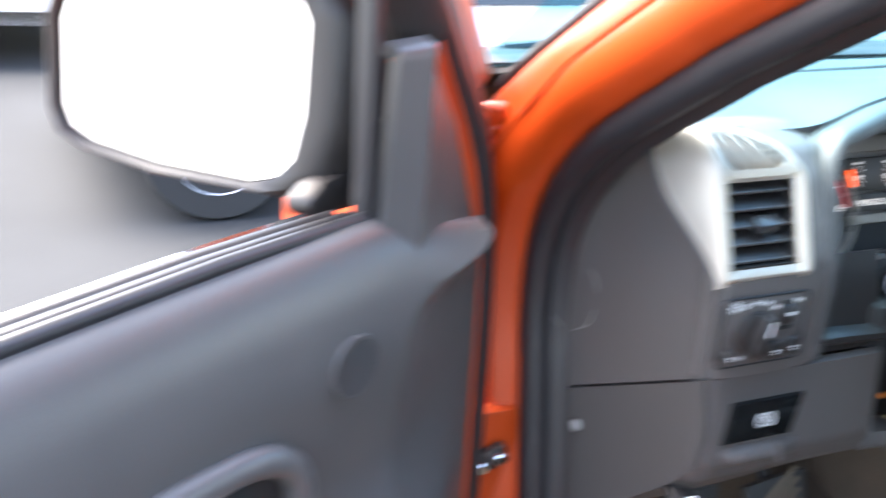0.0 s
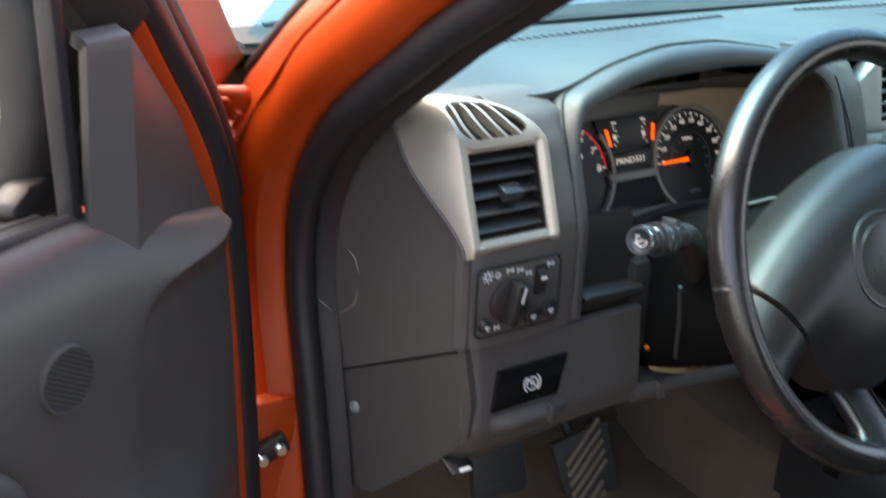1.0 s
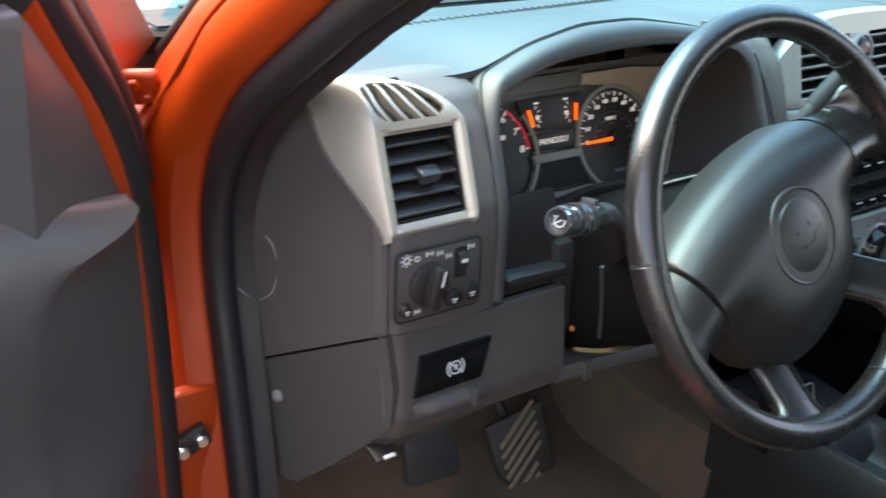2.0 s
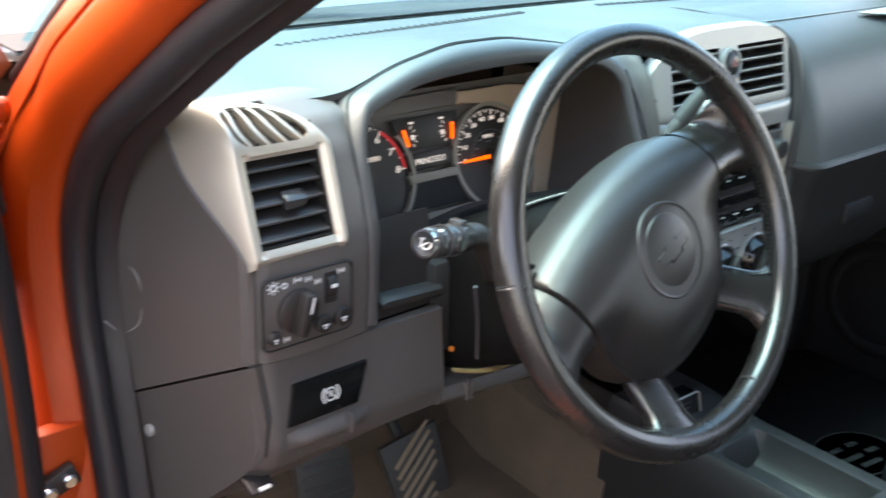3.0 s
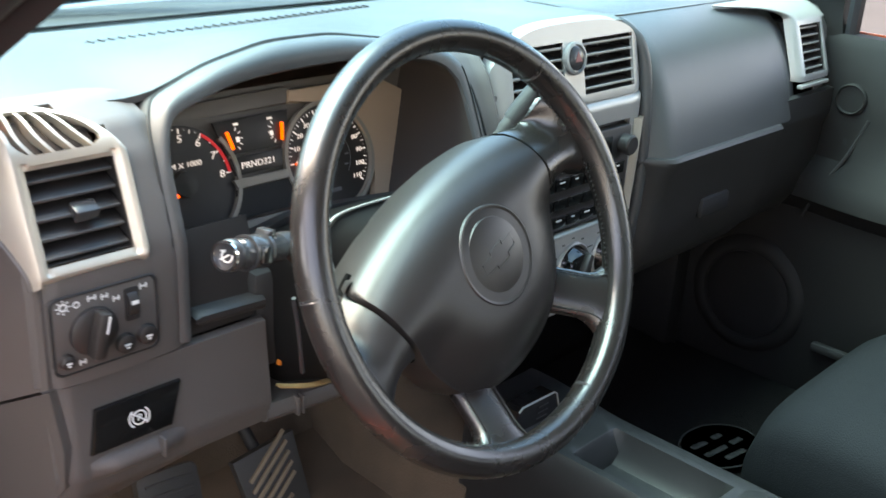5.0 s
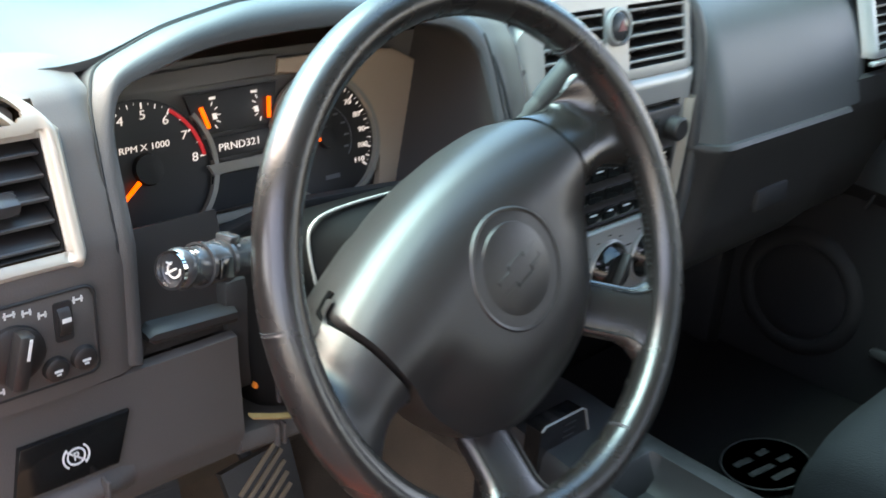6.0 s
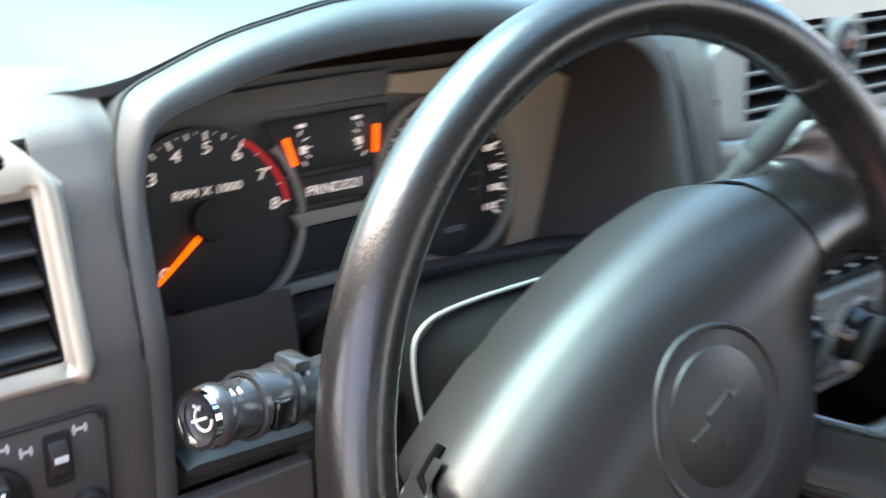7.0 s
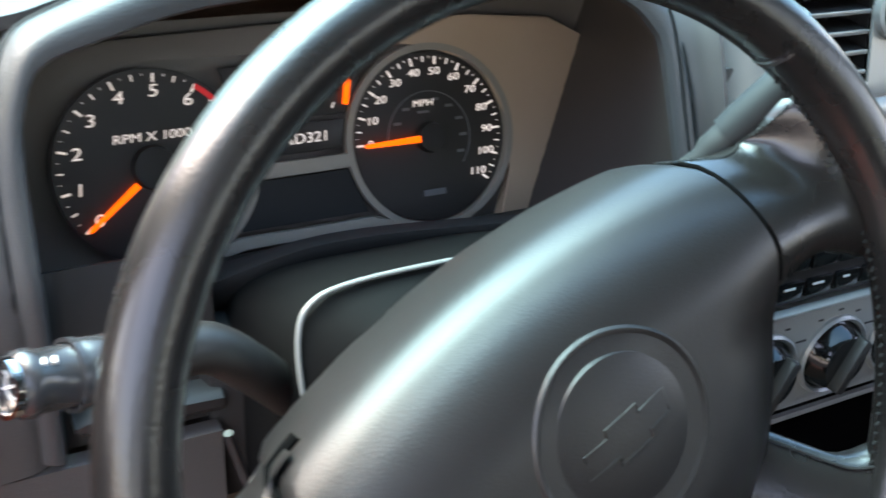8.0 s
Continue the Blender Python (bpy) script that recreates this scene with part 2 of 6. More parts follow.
def smooth_line(pts, n=8):
    """Points along a smooth curve through pts."""
    pts = [Vector(p) for p in pts]
    out = []
    for i in range(len(pts) - 1):
        p0, p1, p2, p3 = pts[max(0, i - 1)], pts[i], pts[i + 1], pts[min(len(pts) - 1, i + 2)]
        for k in range(n):
            t = k / n
            out.append(0.5 * ((2 * p1) + (p2 - p0) * t + (2 * p0 - 5 * p1 + 4 * p2 - p3) * t * t + (3 * p1 - p0 - 3 * p2 + p3) * t ** 3))
    out.append(pts[-1])
    return out


def lettering(bm, m, text, size, depth=0.0006, shear=0.0):
    cu = bpy.data.curves.new("lettering", "FONT")
    cu.body, cu.size, cu.align_x, cu.align_y, cu.extrude, cu.shear = text, size, "CENTER", "CENTER", depth / 2, shear
    cu.resolution_u = 3
    ob = new("lettering", cu)
    dg = bpy.context.evaluated_depsgraph_get()
    me = ob.evaluated_get(dg).to_mesh()
    me.transform(m)
    bm.from_mesh(me)
    ob.evaluated_get(dg).to_mesh_clear()
    bpy.data.objects.remove(ob)
    bpy.data.curves.remove(cu)


def wide(k=1.25):
    return Matrix.Diagonal((k, 1, 1, 1))


def axes(origin, ex, ey):
    ex, ey = Vector(ex).normalized(), Vector(ey).normalized()
    ez = ex.cross(ey).normalized()
    ey = ez.cross(ex)
    return Matrix(((ex.x, ey.x, ez.x, origin[0]), (ex.y, ey.y, ez.y, origin[1]), (ex.z, ey.z, ez.z, origin[2]), (0, 0, 0, 1)))


def at(x=0, y=0, z=0):
    return Matrix.Translation((x, y, z))


def turn(deg, axis="Z"):
    return Matrix.Rotation(radians(deg), 4, axis)


def ease(a, b, x):
    t = min(1, max(0, (x - a) / (b - a)))
    return t * t * (3 - 2 * t)


def table(x, xs, ys):
    return float(np.interp(x, xs, ys))


def rounded(x, xs, ys, w=0.012):
    """table() with its corners rounded off over about w metres."""
    return float(np.mean(np.interp(np.linspace(x - w, x + w, 9), xs, ys)))

# ---- dashboard ----
MID = 0.345                     # the truck's middle, right of the wheel's centre
DASH_L, DASH_R = -0.327, 1.035
ARCH_X = (-0.190, -0.171, -0.145, -0.120, -0.053, 0.019, 0.100, 0.160, 0.195)
ARCH_Z = (1.280, 1.284, 1.293, 1.303, 1.317, 1.317, 1.304, 1.290, 1.284)
LIP = ((-0.181, 1.085), (-0.181, 1.175), (-0.180, 1.233), (-0.176, 1.256), (-0.166, 1.272), (-0.138, 1.281), (-0.105, 1.289), (-0.064, 1.293), (0.005, 1.295), (0.060, 1.293), (0.118, 1.286), (0.145, 1.278),
       (0.160, 1.265), (0.167, 1.250), (0.173, 1.194), (0.176, 1.150), (0.178, 1.085))


def face_y(z):
    """The driver's face of the dash, leaning away above the vents' lower edge."""
    return 0.163 + max(0.0, z - 1.178) * 0.35


dashboard = thing("dashboard", (MID, 0.3, 0.85), "dark grey vinyl dashboard with a hood over the gauges", "dashboard")


def front_edge(x):
    y = table(x, (-0.33, -0.245, -0.165, 0.19, 0.21, 0.48, 0.53, 1.035), (0.252, 0.250, 0.230, 0.230, 0.212, 0.212, 0.262, 0.262))
    z = rounded(x, (-0.33, -0.205, *ARCH_X, 0.21, 0.345, 0.48, 0.53, 1.035), (1.281, 1.280, *ARCH_Z, 1.293, 1.302, 1.293, 1.286, 1.284), 0.016)
    return y, z


def pad_point(x, v):
    y1, z1 = front_edge(x)
    y = 0.64 + (y1 - 0.64) * v
    flat = 1.262 + 0.026 * ease(0.64, 0.46, y) if y > 0.46 else 1.288
    k = ease(0.44, y1, y)
    return Vector((x, y, flat + (z1 - flat) * k))


bm = bmesh.new()
sheet(bm, pad_point, spread(DASH_L, DASH_R, 110, *ARCH_X), spread(0, 1, 26), None, 0.006)
part("top_pad", bm, PAD, dashboard)

# narrow defroster slots in the pad
for x0, x1, y0, y1, nbar in ((-0.127, 0.275, 0.416, 0.457, 34), (0.415, 0.80, 0.457, 0.416, 30)):
    bm = bmesh.new()
    d = Vector((x1 - x0, y1 - y0, 0)).normalized()
    m = axes(((x0 + x1) / 2, (y0 + y1) / 2, 1.2885), d, Vector((-d.y, d.x, 0)))
    ln = math.hypot(x1 - x0, y1 - y0)
    prism(bm, m, round_rect(-ln / 2, -0.0052, ln / 2, 0.0052, 0.0045), 0.003)
    slot = part("defroster_slot", bm, RECESS, dashboard, "black defroster slot")
    for i in range(nbar):
        bm = bmesh.new()
        box(bm, m @ at(-ln / 2 + ln * (i + 0.5) / nbar, 0, 0.0005), (0.0022, 0.0094, 0.002))
        part("bar", bm, DARK, slot)

# the hood's brow and the well behind it
fine_lip = [(p.x, p.y) for p in smooth_line([(x, z, 0) for x, z in LIP], 4)]
bm = bmesh.new()
outer = []
for x, z in fine_lip:
    t = ease(1.225, 1.284, z)
    side = x + (-0.012 if x < 0 else 0.018)
    arch = -0.181 + (x + 0.181) * (0.376 / 0.359)
    xx = side + (arch - side) * t
    y0, z0 = face_y(z) + 0.004, z + 0.002
    outer.append(Vector((xx, y0 + (0.229 - y0) * t, z0 + (front_edge(xx)[1] - 0.002 - z0) * t)))
lip_pts = [Vector((x, face_y(z), z)) for x, z in fine_lip]
crown = [(a * 0.5 + b * 0.5) + Vector((0, -0.004 - 0.012 * ease(1.22, 1.28, b.z), 0.013 * ease(1.22, 1.28, b.z))) for a, b in zip(outer, lip_pts)]
brow = [[a * (1 - t) ** 2 + c * 2 * t * (1 - t) + b * t * t for a, c, b in zip(outer, crown, lip_pts)] for t in (0.12, 0.25, 0.38, 0.5, 0.62, 0.75, 0.88)]
r1 = [Vector((p.x * 0.993, p.y + 0.003, 1.17 + (p.z - 1.17) * 0.985)) for p in lip_pts]
tuck = [q + Vector((math.copysign(0.012, q.x), 0.006, -0.002)).lerp(Vector((0, 0.030, -0.006)), ease(1.235, 1.275, q.z)) for q in outer]
rings(bm, [tuck, outer, *brow, lip_pts, r1], False, False)
part("gauge_hood", bm, PAD, dashboard)
bm = bmesh.new()
tube(bm, [q + Vector((0, -0.001, 0.0005)) for q in outer], 0.0013, 6)
part("hood_seam", bm, RECESS, dashboard, "dark joint round the gauge hood")
bm = bmesh.new()
side_line = [a + Vector((0.0003, -0.0006, 0.0)) for a, b in zip(brow[3], lip_pts) if b.x > 0.10 and b.z < 1.262]
tube(bm, side_line, 0.0009, 6)
part("hood_seam", bm, RECESS, dashboard, "fine second joint beside the gauge hood")
bm = bmesh.new()
r3 = []
for p in lip_pts:
    # the wall at the speedometer's side splays outwards with its height
    splay = ease(0.12, 0.155, p.x)
    r3.append(Vector((p.x * 0.97 * (1 - splay) + (0.168 + 0.56 * (p.z - 1.17) * 0.8) * splay, 0.30 + 0.36 * (p.z - 1.17) * 0.8, 1.17 + (p.z - 1.17) * 0.80)))
r2 = [Vector((p.x * 0.985 + (q.x - p.x * 0.97) * 0.45, p.y + 0.05, 1.17 + (p.z - 1.17) * 0.93)) for p, q in zip(lip_pts, r3)]
rings(bm, [r1, r2, r3], False, False)
part("gauge_well", bm, WELL, dashboard, "black recess round the gauges")

# the face left of the gauges
bm = bmesh.new()
FP = [Vector(p) for p in ((0, 0.300, 1.2815), (0, 0.250, 1.2838), (0, 0.212, 1.272), (0, 0.192, 1.25), (0, 0.176, 1.215), (0, 0.166, 1.184), (0, 0.163, 1.165), (0, 0.163, 1.12), (0, 0.164, 1.084))]


def face_point(x, v):
    i = min(len(FP) - 2, int(v))
    p = FP[i].lerp(FP[i + 1], v - i)
    bulge = 0.004 * math.sin(math.pi * min(1, max(0, (x + 0.312) / 0.122)))
    return Vector((x, p.y - bulge + 0.012 * ease(-0.295, -0.313, x) + 0.004 * ease(-0.194, -0.188, x), p.z - 0.001))


sheet(bm, face_point, spread(-0.313, -0.182, 26, -0.240, -0.255), spread(0, 8, 32), lambda x, v: x < (-0.222 if v > 2 else -0.245) and 1.0 < v < 5.2, 0.004)
part("driver_face", bm, FACE, dashboard)
bm = bmesh.new()


def face_right(x, v):
    i = min(len(FP) - 2, int(v))
    p = FP[i].lerp(FP[i + 1], v - i)
    swell = 0.008 * math.exp(-((x - 0.208) / 0.007) ** 2) - 0.010 * ease(0.210, 0.224, x)
    return Vector((x, p.y + 0.006 - swell - (0.030 * (1 - v) if v < 1 else 0), p.z + (0.012 if v < 1 else 0.012 * (1 - (v - 1) / 7))))


sheet(bm, face_right, spread(0.174, 0.224, 12), spread(0, 8, 24), None, 0.004)
part("inner_face", bm, FACE, dashboard)

# the side cap that faces the open door
bm = bmesh.new()


def cap_x(y):
    return -0.306 - 0.33 * (y - 0.166)


cap_up = [(0.166, 1.084), (0.166, 1.172), (0.188, 1.203), (0.220, 1.235), (0.239, 1.257), (0.253, 1.272), (0.263, 1.282), (0.300, 1.270), (0.345, 1.21), (0.350, 1.12), (0.345, 0.990)]
cap_lo = [(0.166, 1.081), (0.345, 0.987), (0.345, 0.870), (0.268, 0.885), (0.225, 0.925), (0.185, 0.965), (0.160, 0.995), (0.157, 1.03)]
for name, outline in (("side_cap", cap_up), ("lower_side_cap", cap_lo)):
    bm = bmesh.new()
    m = axes((cap_x(0), 0, 0), (-0.33, 1, 0), (0, 0, 1))
    k = math.hypot(1, 0.33)
    prism(bm, m @ turn(0), [(y * k, z) for y, z in outline], -0.012, 0.0)
    if name == "side_cap":
        part(name, bm, FACE, dashboard)
    else:
        cap = part(name, bm, KNEE, dashboard)
bm = bmesh.new()
revolve(bm, axes((cap_x(0.29) - 0.001, 0.29, 0.974), (0, 1, 0), (0, 0, 1)) @ turn(180, "X"), ((0.006, -0.002), (0.006, 0.002), (0.003, 0.004), (0.001, 0.003)), 16)
part("screw", bm, GREYTRIM, cap, "small grey screw head")

for line in (((0.286, 1.144), (0.279, 1.140), (0.275, 1.134), (0.272, 1.124)), ((0.336, 1.094), (0.327, 1.086), (0.318, 1.080), (0.306, 1.076)), ((0.273, 1.108), (0.279, 1.090), (0.296, 1.076))):
    bm = bmesh.new()
    pts = smooth_line([(cap_x(y) - 0.0125, y, z) for y, z in line], 5)
    tube(bm, pts, [0.0001 + 0.00035 * math.sin(math.pi * i / (len(pts) - 1)) for i in range(len(pts))], 5)
    part("scratch", bm, MARK, dashboard, "pale scuff mark")

# knee panel with a cut-out for the column
bm = bmesh.new()
KP = [Vector((0, y, z)) for y, z in ((0.172, 1.083), (0.164, 1.081), (0.1625, 1.06), (0.159, 1.03), (0.156, 1.00), (0.163, 0.978), (0.185, 0.955), (0.225, 0.920), (0.270, 0.885))]


def knee_point(x, v):
    i = min(len(KP) - 2, int(v))
    p = KP[i].lerp(KP[i + 1], v - i)
    lift = 0.03 * ease(-0.25, -0.10, x) if v > 5 else 0.0
    return Vector((x, p.y + 0.010 * ease(-0.292, -0.308, x), p.z + lift * (v - 5) / 3))


sheet(bm, knee_point, spread(-0.308, -0.104, 30), spread(0, 8, 32), None, 0.005)
knee = part("knee_panel", bm, KNEE, dashboard)
bm = bmesh.new()
bar = []
for x in spread(-0.106, 0.30, 30):
    top = 0.996 - 0.085 * min(0.20, x + 0.106)
    bar.append([Vector((x, y, top + dz)) for y, dz in ((0.20, 0.003), (0.172, 0.001), (0.162, -0.002), (0.158, -0.008), (0.158, -0.015), (0.163, -0.021), (0.176, -0.025), (0.20, -0.026))])
rings(bm, bar)
part("column_crossbar", bm, KNEE, dashboard)
for x in (-0.072, -0.066):
    bm = bmesh.new()
    box(bm, at(x, 0.160, 0.982), (0.003, 0.010, 0.020), 0.001)
    part("crossbar_rib", bm, KNEE, dashboard)
# dark inset panel under the gauges with a narrow shelf
bm = bmesh.new()
LP = smooth_line([(0, 0.196, 1.172), (0, 0.186, 1.140), (0, 0.181, 1.108), (0, 0.176, 1.083)], 4)
sheet(bm, lambda x, v: LP[int(v)] + Vector((x, -0.008 * ease(-0.176, -0.187, x), 0)), spread(-0.187, -0.100, 16), list(range(len(LP))), None, 0.004)
inset = part("inset_panel", bm, DARK, dashboard, "black inset panel under the gauges")
bm = bmesh.new()
rows = []
for x in (-0.1745, -0.173, -0.169, -0.150, -0.125, -0.102):
    k = 1.0 if x > -0.172 else 0.45
    rows.append([Vector((x, y, 1.1005 - 0.08 * (x + 0.17) * 0.6 + dz * k)) for y, dz in ((0.186, 0.007), (0.170, 0.0058), (0.1655, 0.003), (0.1650, -0.002), (0.168, -0.006), (0.186, -0.008))])
rings(bm, rows)
part("shelf", bm, DARK, inset, "narrow rounded shelf")
# solid black box in place of the shaded hollow round the column
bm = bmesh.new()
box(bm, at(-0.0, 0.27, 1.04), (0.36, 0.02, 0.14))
part("hollow_shade_box", bm, RECESS, dashboard, "black box that stands for the shade behind the steering column")
# lower visor of the gauges
bm = bmesh.new()
visor = smooth_line([(-0.178, 0.186, 1.130), (-0.14, 0.196, 1.139), (-0.09, 0.201, 1.148), (-0.03, 0.203, 1.157), (0.066, 0.203, 1.151), (0.174, 0.196, 1.142)], 6)
rings(bm, [[Vector((p.x, 0.268, 1.118)) for p in visor], [p + Vector((0, 0.012, -0.001)) for p in visor], visor, [p + Vector((0, -0.001, -0.006)) for p in visor], [p + Vector((0, 0.02, -0.05)) for p in visor], [p + Vector((0, 0.06, -0.07)) for p in visor]], False, False)
part("gauge_sill", bm, RECESS, dashboard, "black sill under the gauges")

# passenger side
bm = bmesh.new()
PP = smooth_line([(0, 0.375, 1.2868), (0, 0.325, 1.2905), (0, 0.275, 1.2875), (0, 0.230, 1.270), (0, 0.194, 1.236), (0, 0.166, 1.178), (0, 0.150, 1.118)], 5)
sheet(bm, lambda x, v: PP[int(v)] + Vector((x, 0.036 * ease(0.548, 0.500, x) ** 2 + 0.012 * ease(0.86, 0.90, x) * ease(0, 8, v), 0)), spread(0.500, 0.905, 30), list(range(len(PP))), None, 0.004)
part("passenger_panel", bm, PAD, dashboard)
bm = bmesh.new()
tube(bm, smooth_line([(0.486, 0.226, 1.287), (0.494, 0.214, 1.280), (0.504, 0.200, 1.262), (0.510, 0.190, 1.225), (0.511, 0.182, 1.15), (0.511, 0.180, 1.06), (0.508, 0.19, 0.95)], 6), 0.0085, 12)
part("stack_surround", bm, PAD, dashboard, "dark rounded edge beside the centre stack")
for x in (0.497, 0.226):
    bm = bmesh.new()
    box(bm, at(x, 0.312, 1.095), (0.010, 0.24, 0.28), 0.002)
    part("stack_cheek", bm, KNEE, dashboard)
# lid and lower face take the shaded copy of the dash plastic
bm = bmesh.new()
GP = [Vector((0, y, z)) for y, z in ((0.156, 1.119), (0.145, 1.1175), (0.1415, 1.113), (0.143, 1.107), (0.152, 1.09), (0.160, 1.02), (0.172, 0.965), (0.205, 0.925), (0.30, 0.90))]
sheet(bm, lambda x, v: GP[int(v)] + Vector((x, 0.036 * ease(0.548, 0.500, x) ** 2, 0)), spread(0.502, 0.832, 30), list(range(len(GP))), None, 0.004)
glove = part("glovebox_lid", bm, SHADEDFACE, dashboard, "closed grey glovebox lid, darkened for shade")
bm = bmesh.new()
box(bm, at(0.682, 0.159, 1.022), (0.075, 0.012, 0.030), 0.005)
part("glovebox_latch", bm, RECESS, glove, "black latch")
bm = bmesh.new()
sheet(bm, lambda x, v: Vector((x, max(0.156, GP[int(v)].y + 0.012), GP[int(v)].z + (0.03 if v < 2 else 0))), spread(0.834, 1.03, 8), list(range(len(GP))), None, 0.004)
part("passenger_lower_face", bm, SHADEDFACE, dashboard)

# ---- air vents ----
def vent(name, x0, x1, z0, z1, slats, tab, label, tilt=24, yfn=face_y, group="dashboard air vents", slat_mat=SLAT):
    """Slats, tab and dark throat behind an opening in a bezel; the bezel is added by the caller."""
    ym = yfn((z0 + z1) / 2)
    v = thing(name, ((x0 + x1) / 2, ym + 0.03, z0), label, "air vent", group=group)
    bm = bmesh.new()
    d = 0.045
    w = [Vector((x, yfn(z) + 0.002, z)) for x, z in ((x0, z0), (x1, z0), (x1, z1), (x0, z1))]
    b = [p + Vector((0, d, 0)) for p in w]
    rings(bm, [w, b], True, False)
    bm.faces.new([bm.verts.new(p) for p in b])
    part("throat", bm, RECESS, v)
    for i in range(slats):
        z = z0 + (z1 - z0) * (i + 0.55) / slats
        bm = bmesh.new()
        box(bm, at((x0 + x1) / 2, yfn(z) + 0.012, z) @ turn(tilt, "X"), (x1 - x0 - 0.002, 0.019, 0.0026), 0.0010)
        sl = part("slat", bm, DARK, v)
        bm = bmesh.new()
        box(bm, at((x0 + x1) / 2, yfn(z) + 0.012, z) @ turn(tilt, "X") @ at(0, -0.0098, 0.0002), (x1 - x0 - 0.002, 0.0020, 0.0032), 0.0009)
        part("slat_edge", bm, slat_mat, sl)
    for i in range(4):
        bm = bmesh.new()
        x = x0 + (x1 - x0) * (i + 0.7) / 4.4
        rings(bm, [[Vector((x - 0.0008, yfn(z) + 0.026, z)), Vector((x + 0.0008, yfn(z) + 0.026, z)), Vector((x + 0.0008, yfn(z) + 0.040, z)), Vector((x - 0.0008, yfn(z) + 0.040, z))] for z in (z0, z1)])
        part("vane", bm, SLAT, v)
    if tab:
        bm = bmesh.new()
        z = z0 + (z1 - z0) * 0.48
        box(bm, at(x0 + (x1 - x0) * tab, yfn(z) + 0.002, z) @ turn(tilt, "X"), (0.020, 0.014, 0.011), 0.002)
        part("tab", bm, STALKGREY, v, "grey slider tab")
    return v


zo0, zo1 = (1.1835 - 1.172) / 0.086, (1.252 - 1.172) / 0.086


def bezel_point(x, v):
    """The driver's bezel: v 0 to 1 up the lean, 1 to 2 back over the top."""
    x0 = x
    if v <= 1:
        z = 1.172 + (1.258 - 1.172) * v
        y = face_y(z) - 0.004
    else:
        a = (v - 1) * radians(78)
        z = 1.258 + 0.0345 * math.sin(a) * (1 - 0.08 * ease(-0.285, -0.225, x))
        y = face_y(1.258) - 0.004 + 0.018 * (v - 1) + 0.042 * (1 - math.cos(a))
    x = -0.318 + (x + 0.318) * (1 - 0.60 * max(0.0, (v - 1.08) / 0.92) ** 1.9) if x > -0.318 else x
    if x < -0.306:                      # flank towards the door
        k = (-0.306 - x) / 0.030
        fl = 0.006 + 0.048 * ease(0.0, 1.15, v)
        return Vector((-0.306 - 0.021 * k * ease(0, 0.9, v) - 0.005 * k, y + fl * k ** 1.3, z - 0.004 * k))
    z -= 0.012 * ease(-0.230, -0.2120, x0) ** 2 * ease(0.8, 1.3, v)
    # bars of the frame are rounded over towards the opening and the outer edge
    lip = max(min(abs(x0 - e) for e in (-0.298, -0.2275)) if zo0 - 0.05 < v < zo1 + 0.05 else 9, 0)
    lip = min(lip, min(abs(v - e) * 0.086 for e in (zo0, zo1)) if -0.300 < x0 < -0.2255 else 9)
    y += 0.0028 * (1 - ease(0.0, 0.0045, lip)) + 0.004 * (1 - ease(0.0, 0.005, z - 1.172))
    px, pz = (x - (-0.2120 - 0.010)) / 0.010, (1.182 - z) / 0.010
    if px > 0 and pz > 0:               # rounded lower corner
        k = max(px, pz) / math.hypot(px, pz)
        x, z = -0.2220 + 0.010 * px * k, 1.182 - 0.010 * pz * k
    return Vector((x, y + 0.008 * ease(-0.2195, -0.2115, x0) ** 1.5 - 0.0022 * ease(0.0075, 0.0, abs(x0 + 0.2200)), z))


left_vent = vent("air_vent", -0.298, -0.2275, 1.1835, 1.252, 5, 0.55, "silver-framed outer air vent with black slats")
bm = bmesh.new()


def bezel_hole(x, v):
    if -0.298 < x < -0.2275 and zo0 < v < zo1:
        return True
    return 1.07 < v < 1.78 and abs((x + 0.267) / 0.035) ** 4 + abs((v - 1.42) / 0.335) ** 3 < 1


sheet(bm, bezel_point, spread(-0.336, -0.2120, 90, -0.298, -0.2275, -0.306, -0.230), spread(0, 2, 84, zo0, zo1), bezel_hole, 0.003)
part("bezel", bm, SILVER, left_vent, "satin silver bezel")
bm = bmesh.new()
w = [bezel_point(-0.267 + 0.0345 * math.cos(a), 1.40 + 0.31 * math.sin(a)) + Vector((0, 0.0045, -0.0065)) for a in [2 * math.pi * k / 24 for k in range(24)]]
rings(bm, [w, [p + Vector((0, 0.022, -0.022)) for p in w]], True, True)
part("top_throat", bm, RECESS, left_vent)
for i in range(4):
    bm = bmesh.new()
    x = -0.267 + (i - 1.4) * 0.0160
    line = [bezel_point(x - 0.006 * math.sin((v - 1.1) * 5.5), v) + Vector((0, 0.0, -0.0005)) for v in spread(1.09, 1.75, 8)]
    rings(bm, [[p + Vector((-0.0016, 0, 0)), p + Vector((0.0016, 0, 0)), p + Vector((0.0016, 0.008, -0.008)), p + Vector((-0.0016, 0.008, -0.008))] for p in line])
    part("top_slat", bm, SILVER, left_vent, "curved silver slat")


bm = bmesh.new()
tube(bm, [bezel_point(-0.3365, v) + Vector((-0.0005, 0.001, 0)) for v in spread(0, 1.75, 24)], 0.0022, 8)
part("bezel_edge", bm, FACE, left_vent, "grey rounded edge beside the bezel")

# centre stack bezel with its two vents
def stack_y(z):
    return 0.178 + max(0.0, z - 1.20) * 0.22


centre_stack = thing("centre_stack", (MID, 0.2, 0.95), "silver-grey centre stack bezel with vents, radio and climate knobs", "dashboard trim")
bm = bmesh.new()


STACK_MID = 0.361
STACK_VENTS = ((0.375, 0.477), (0.247, 0.338))


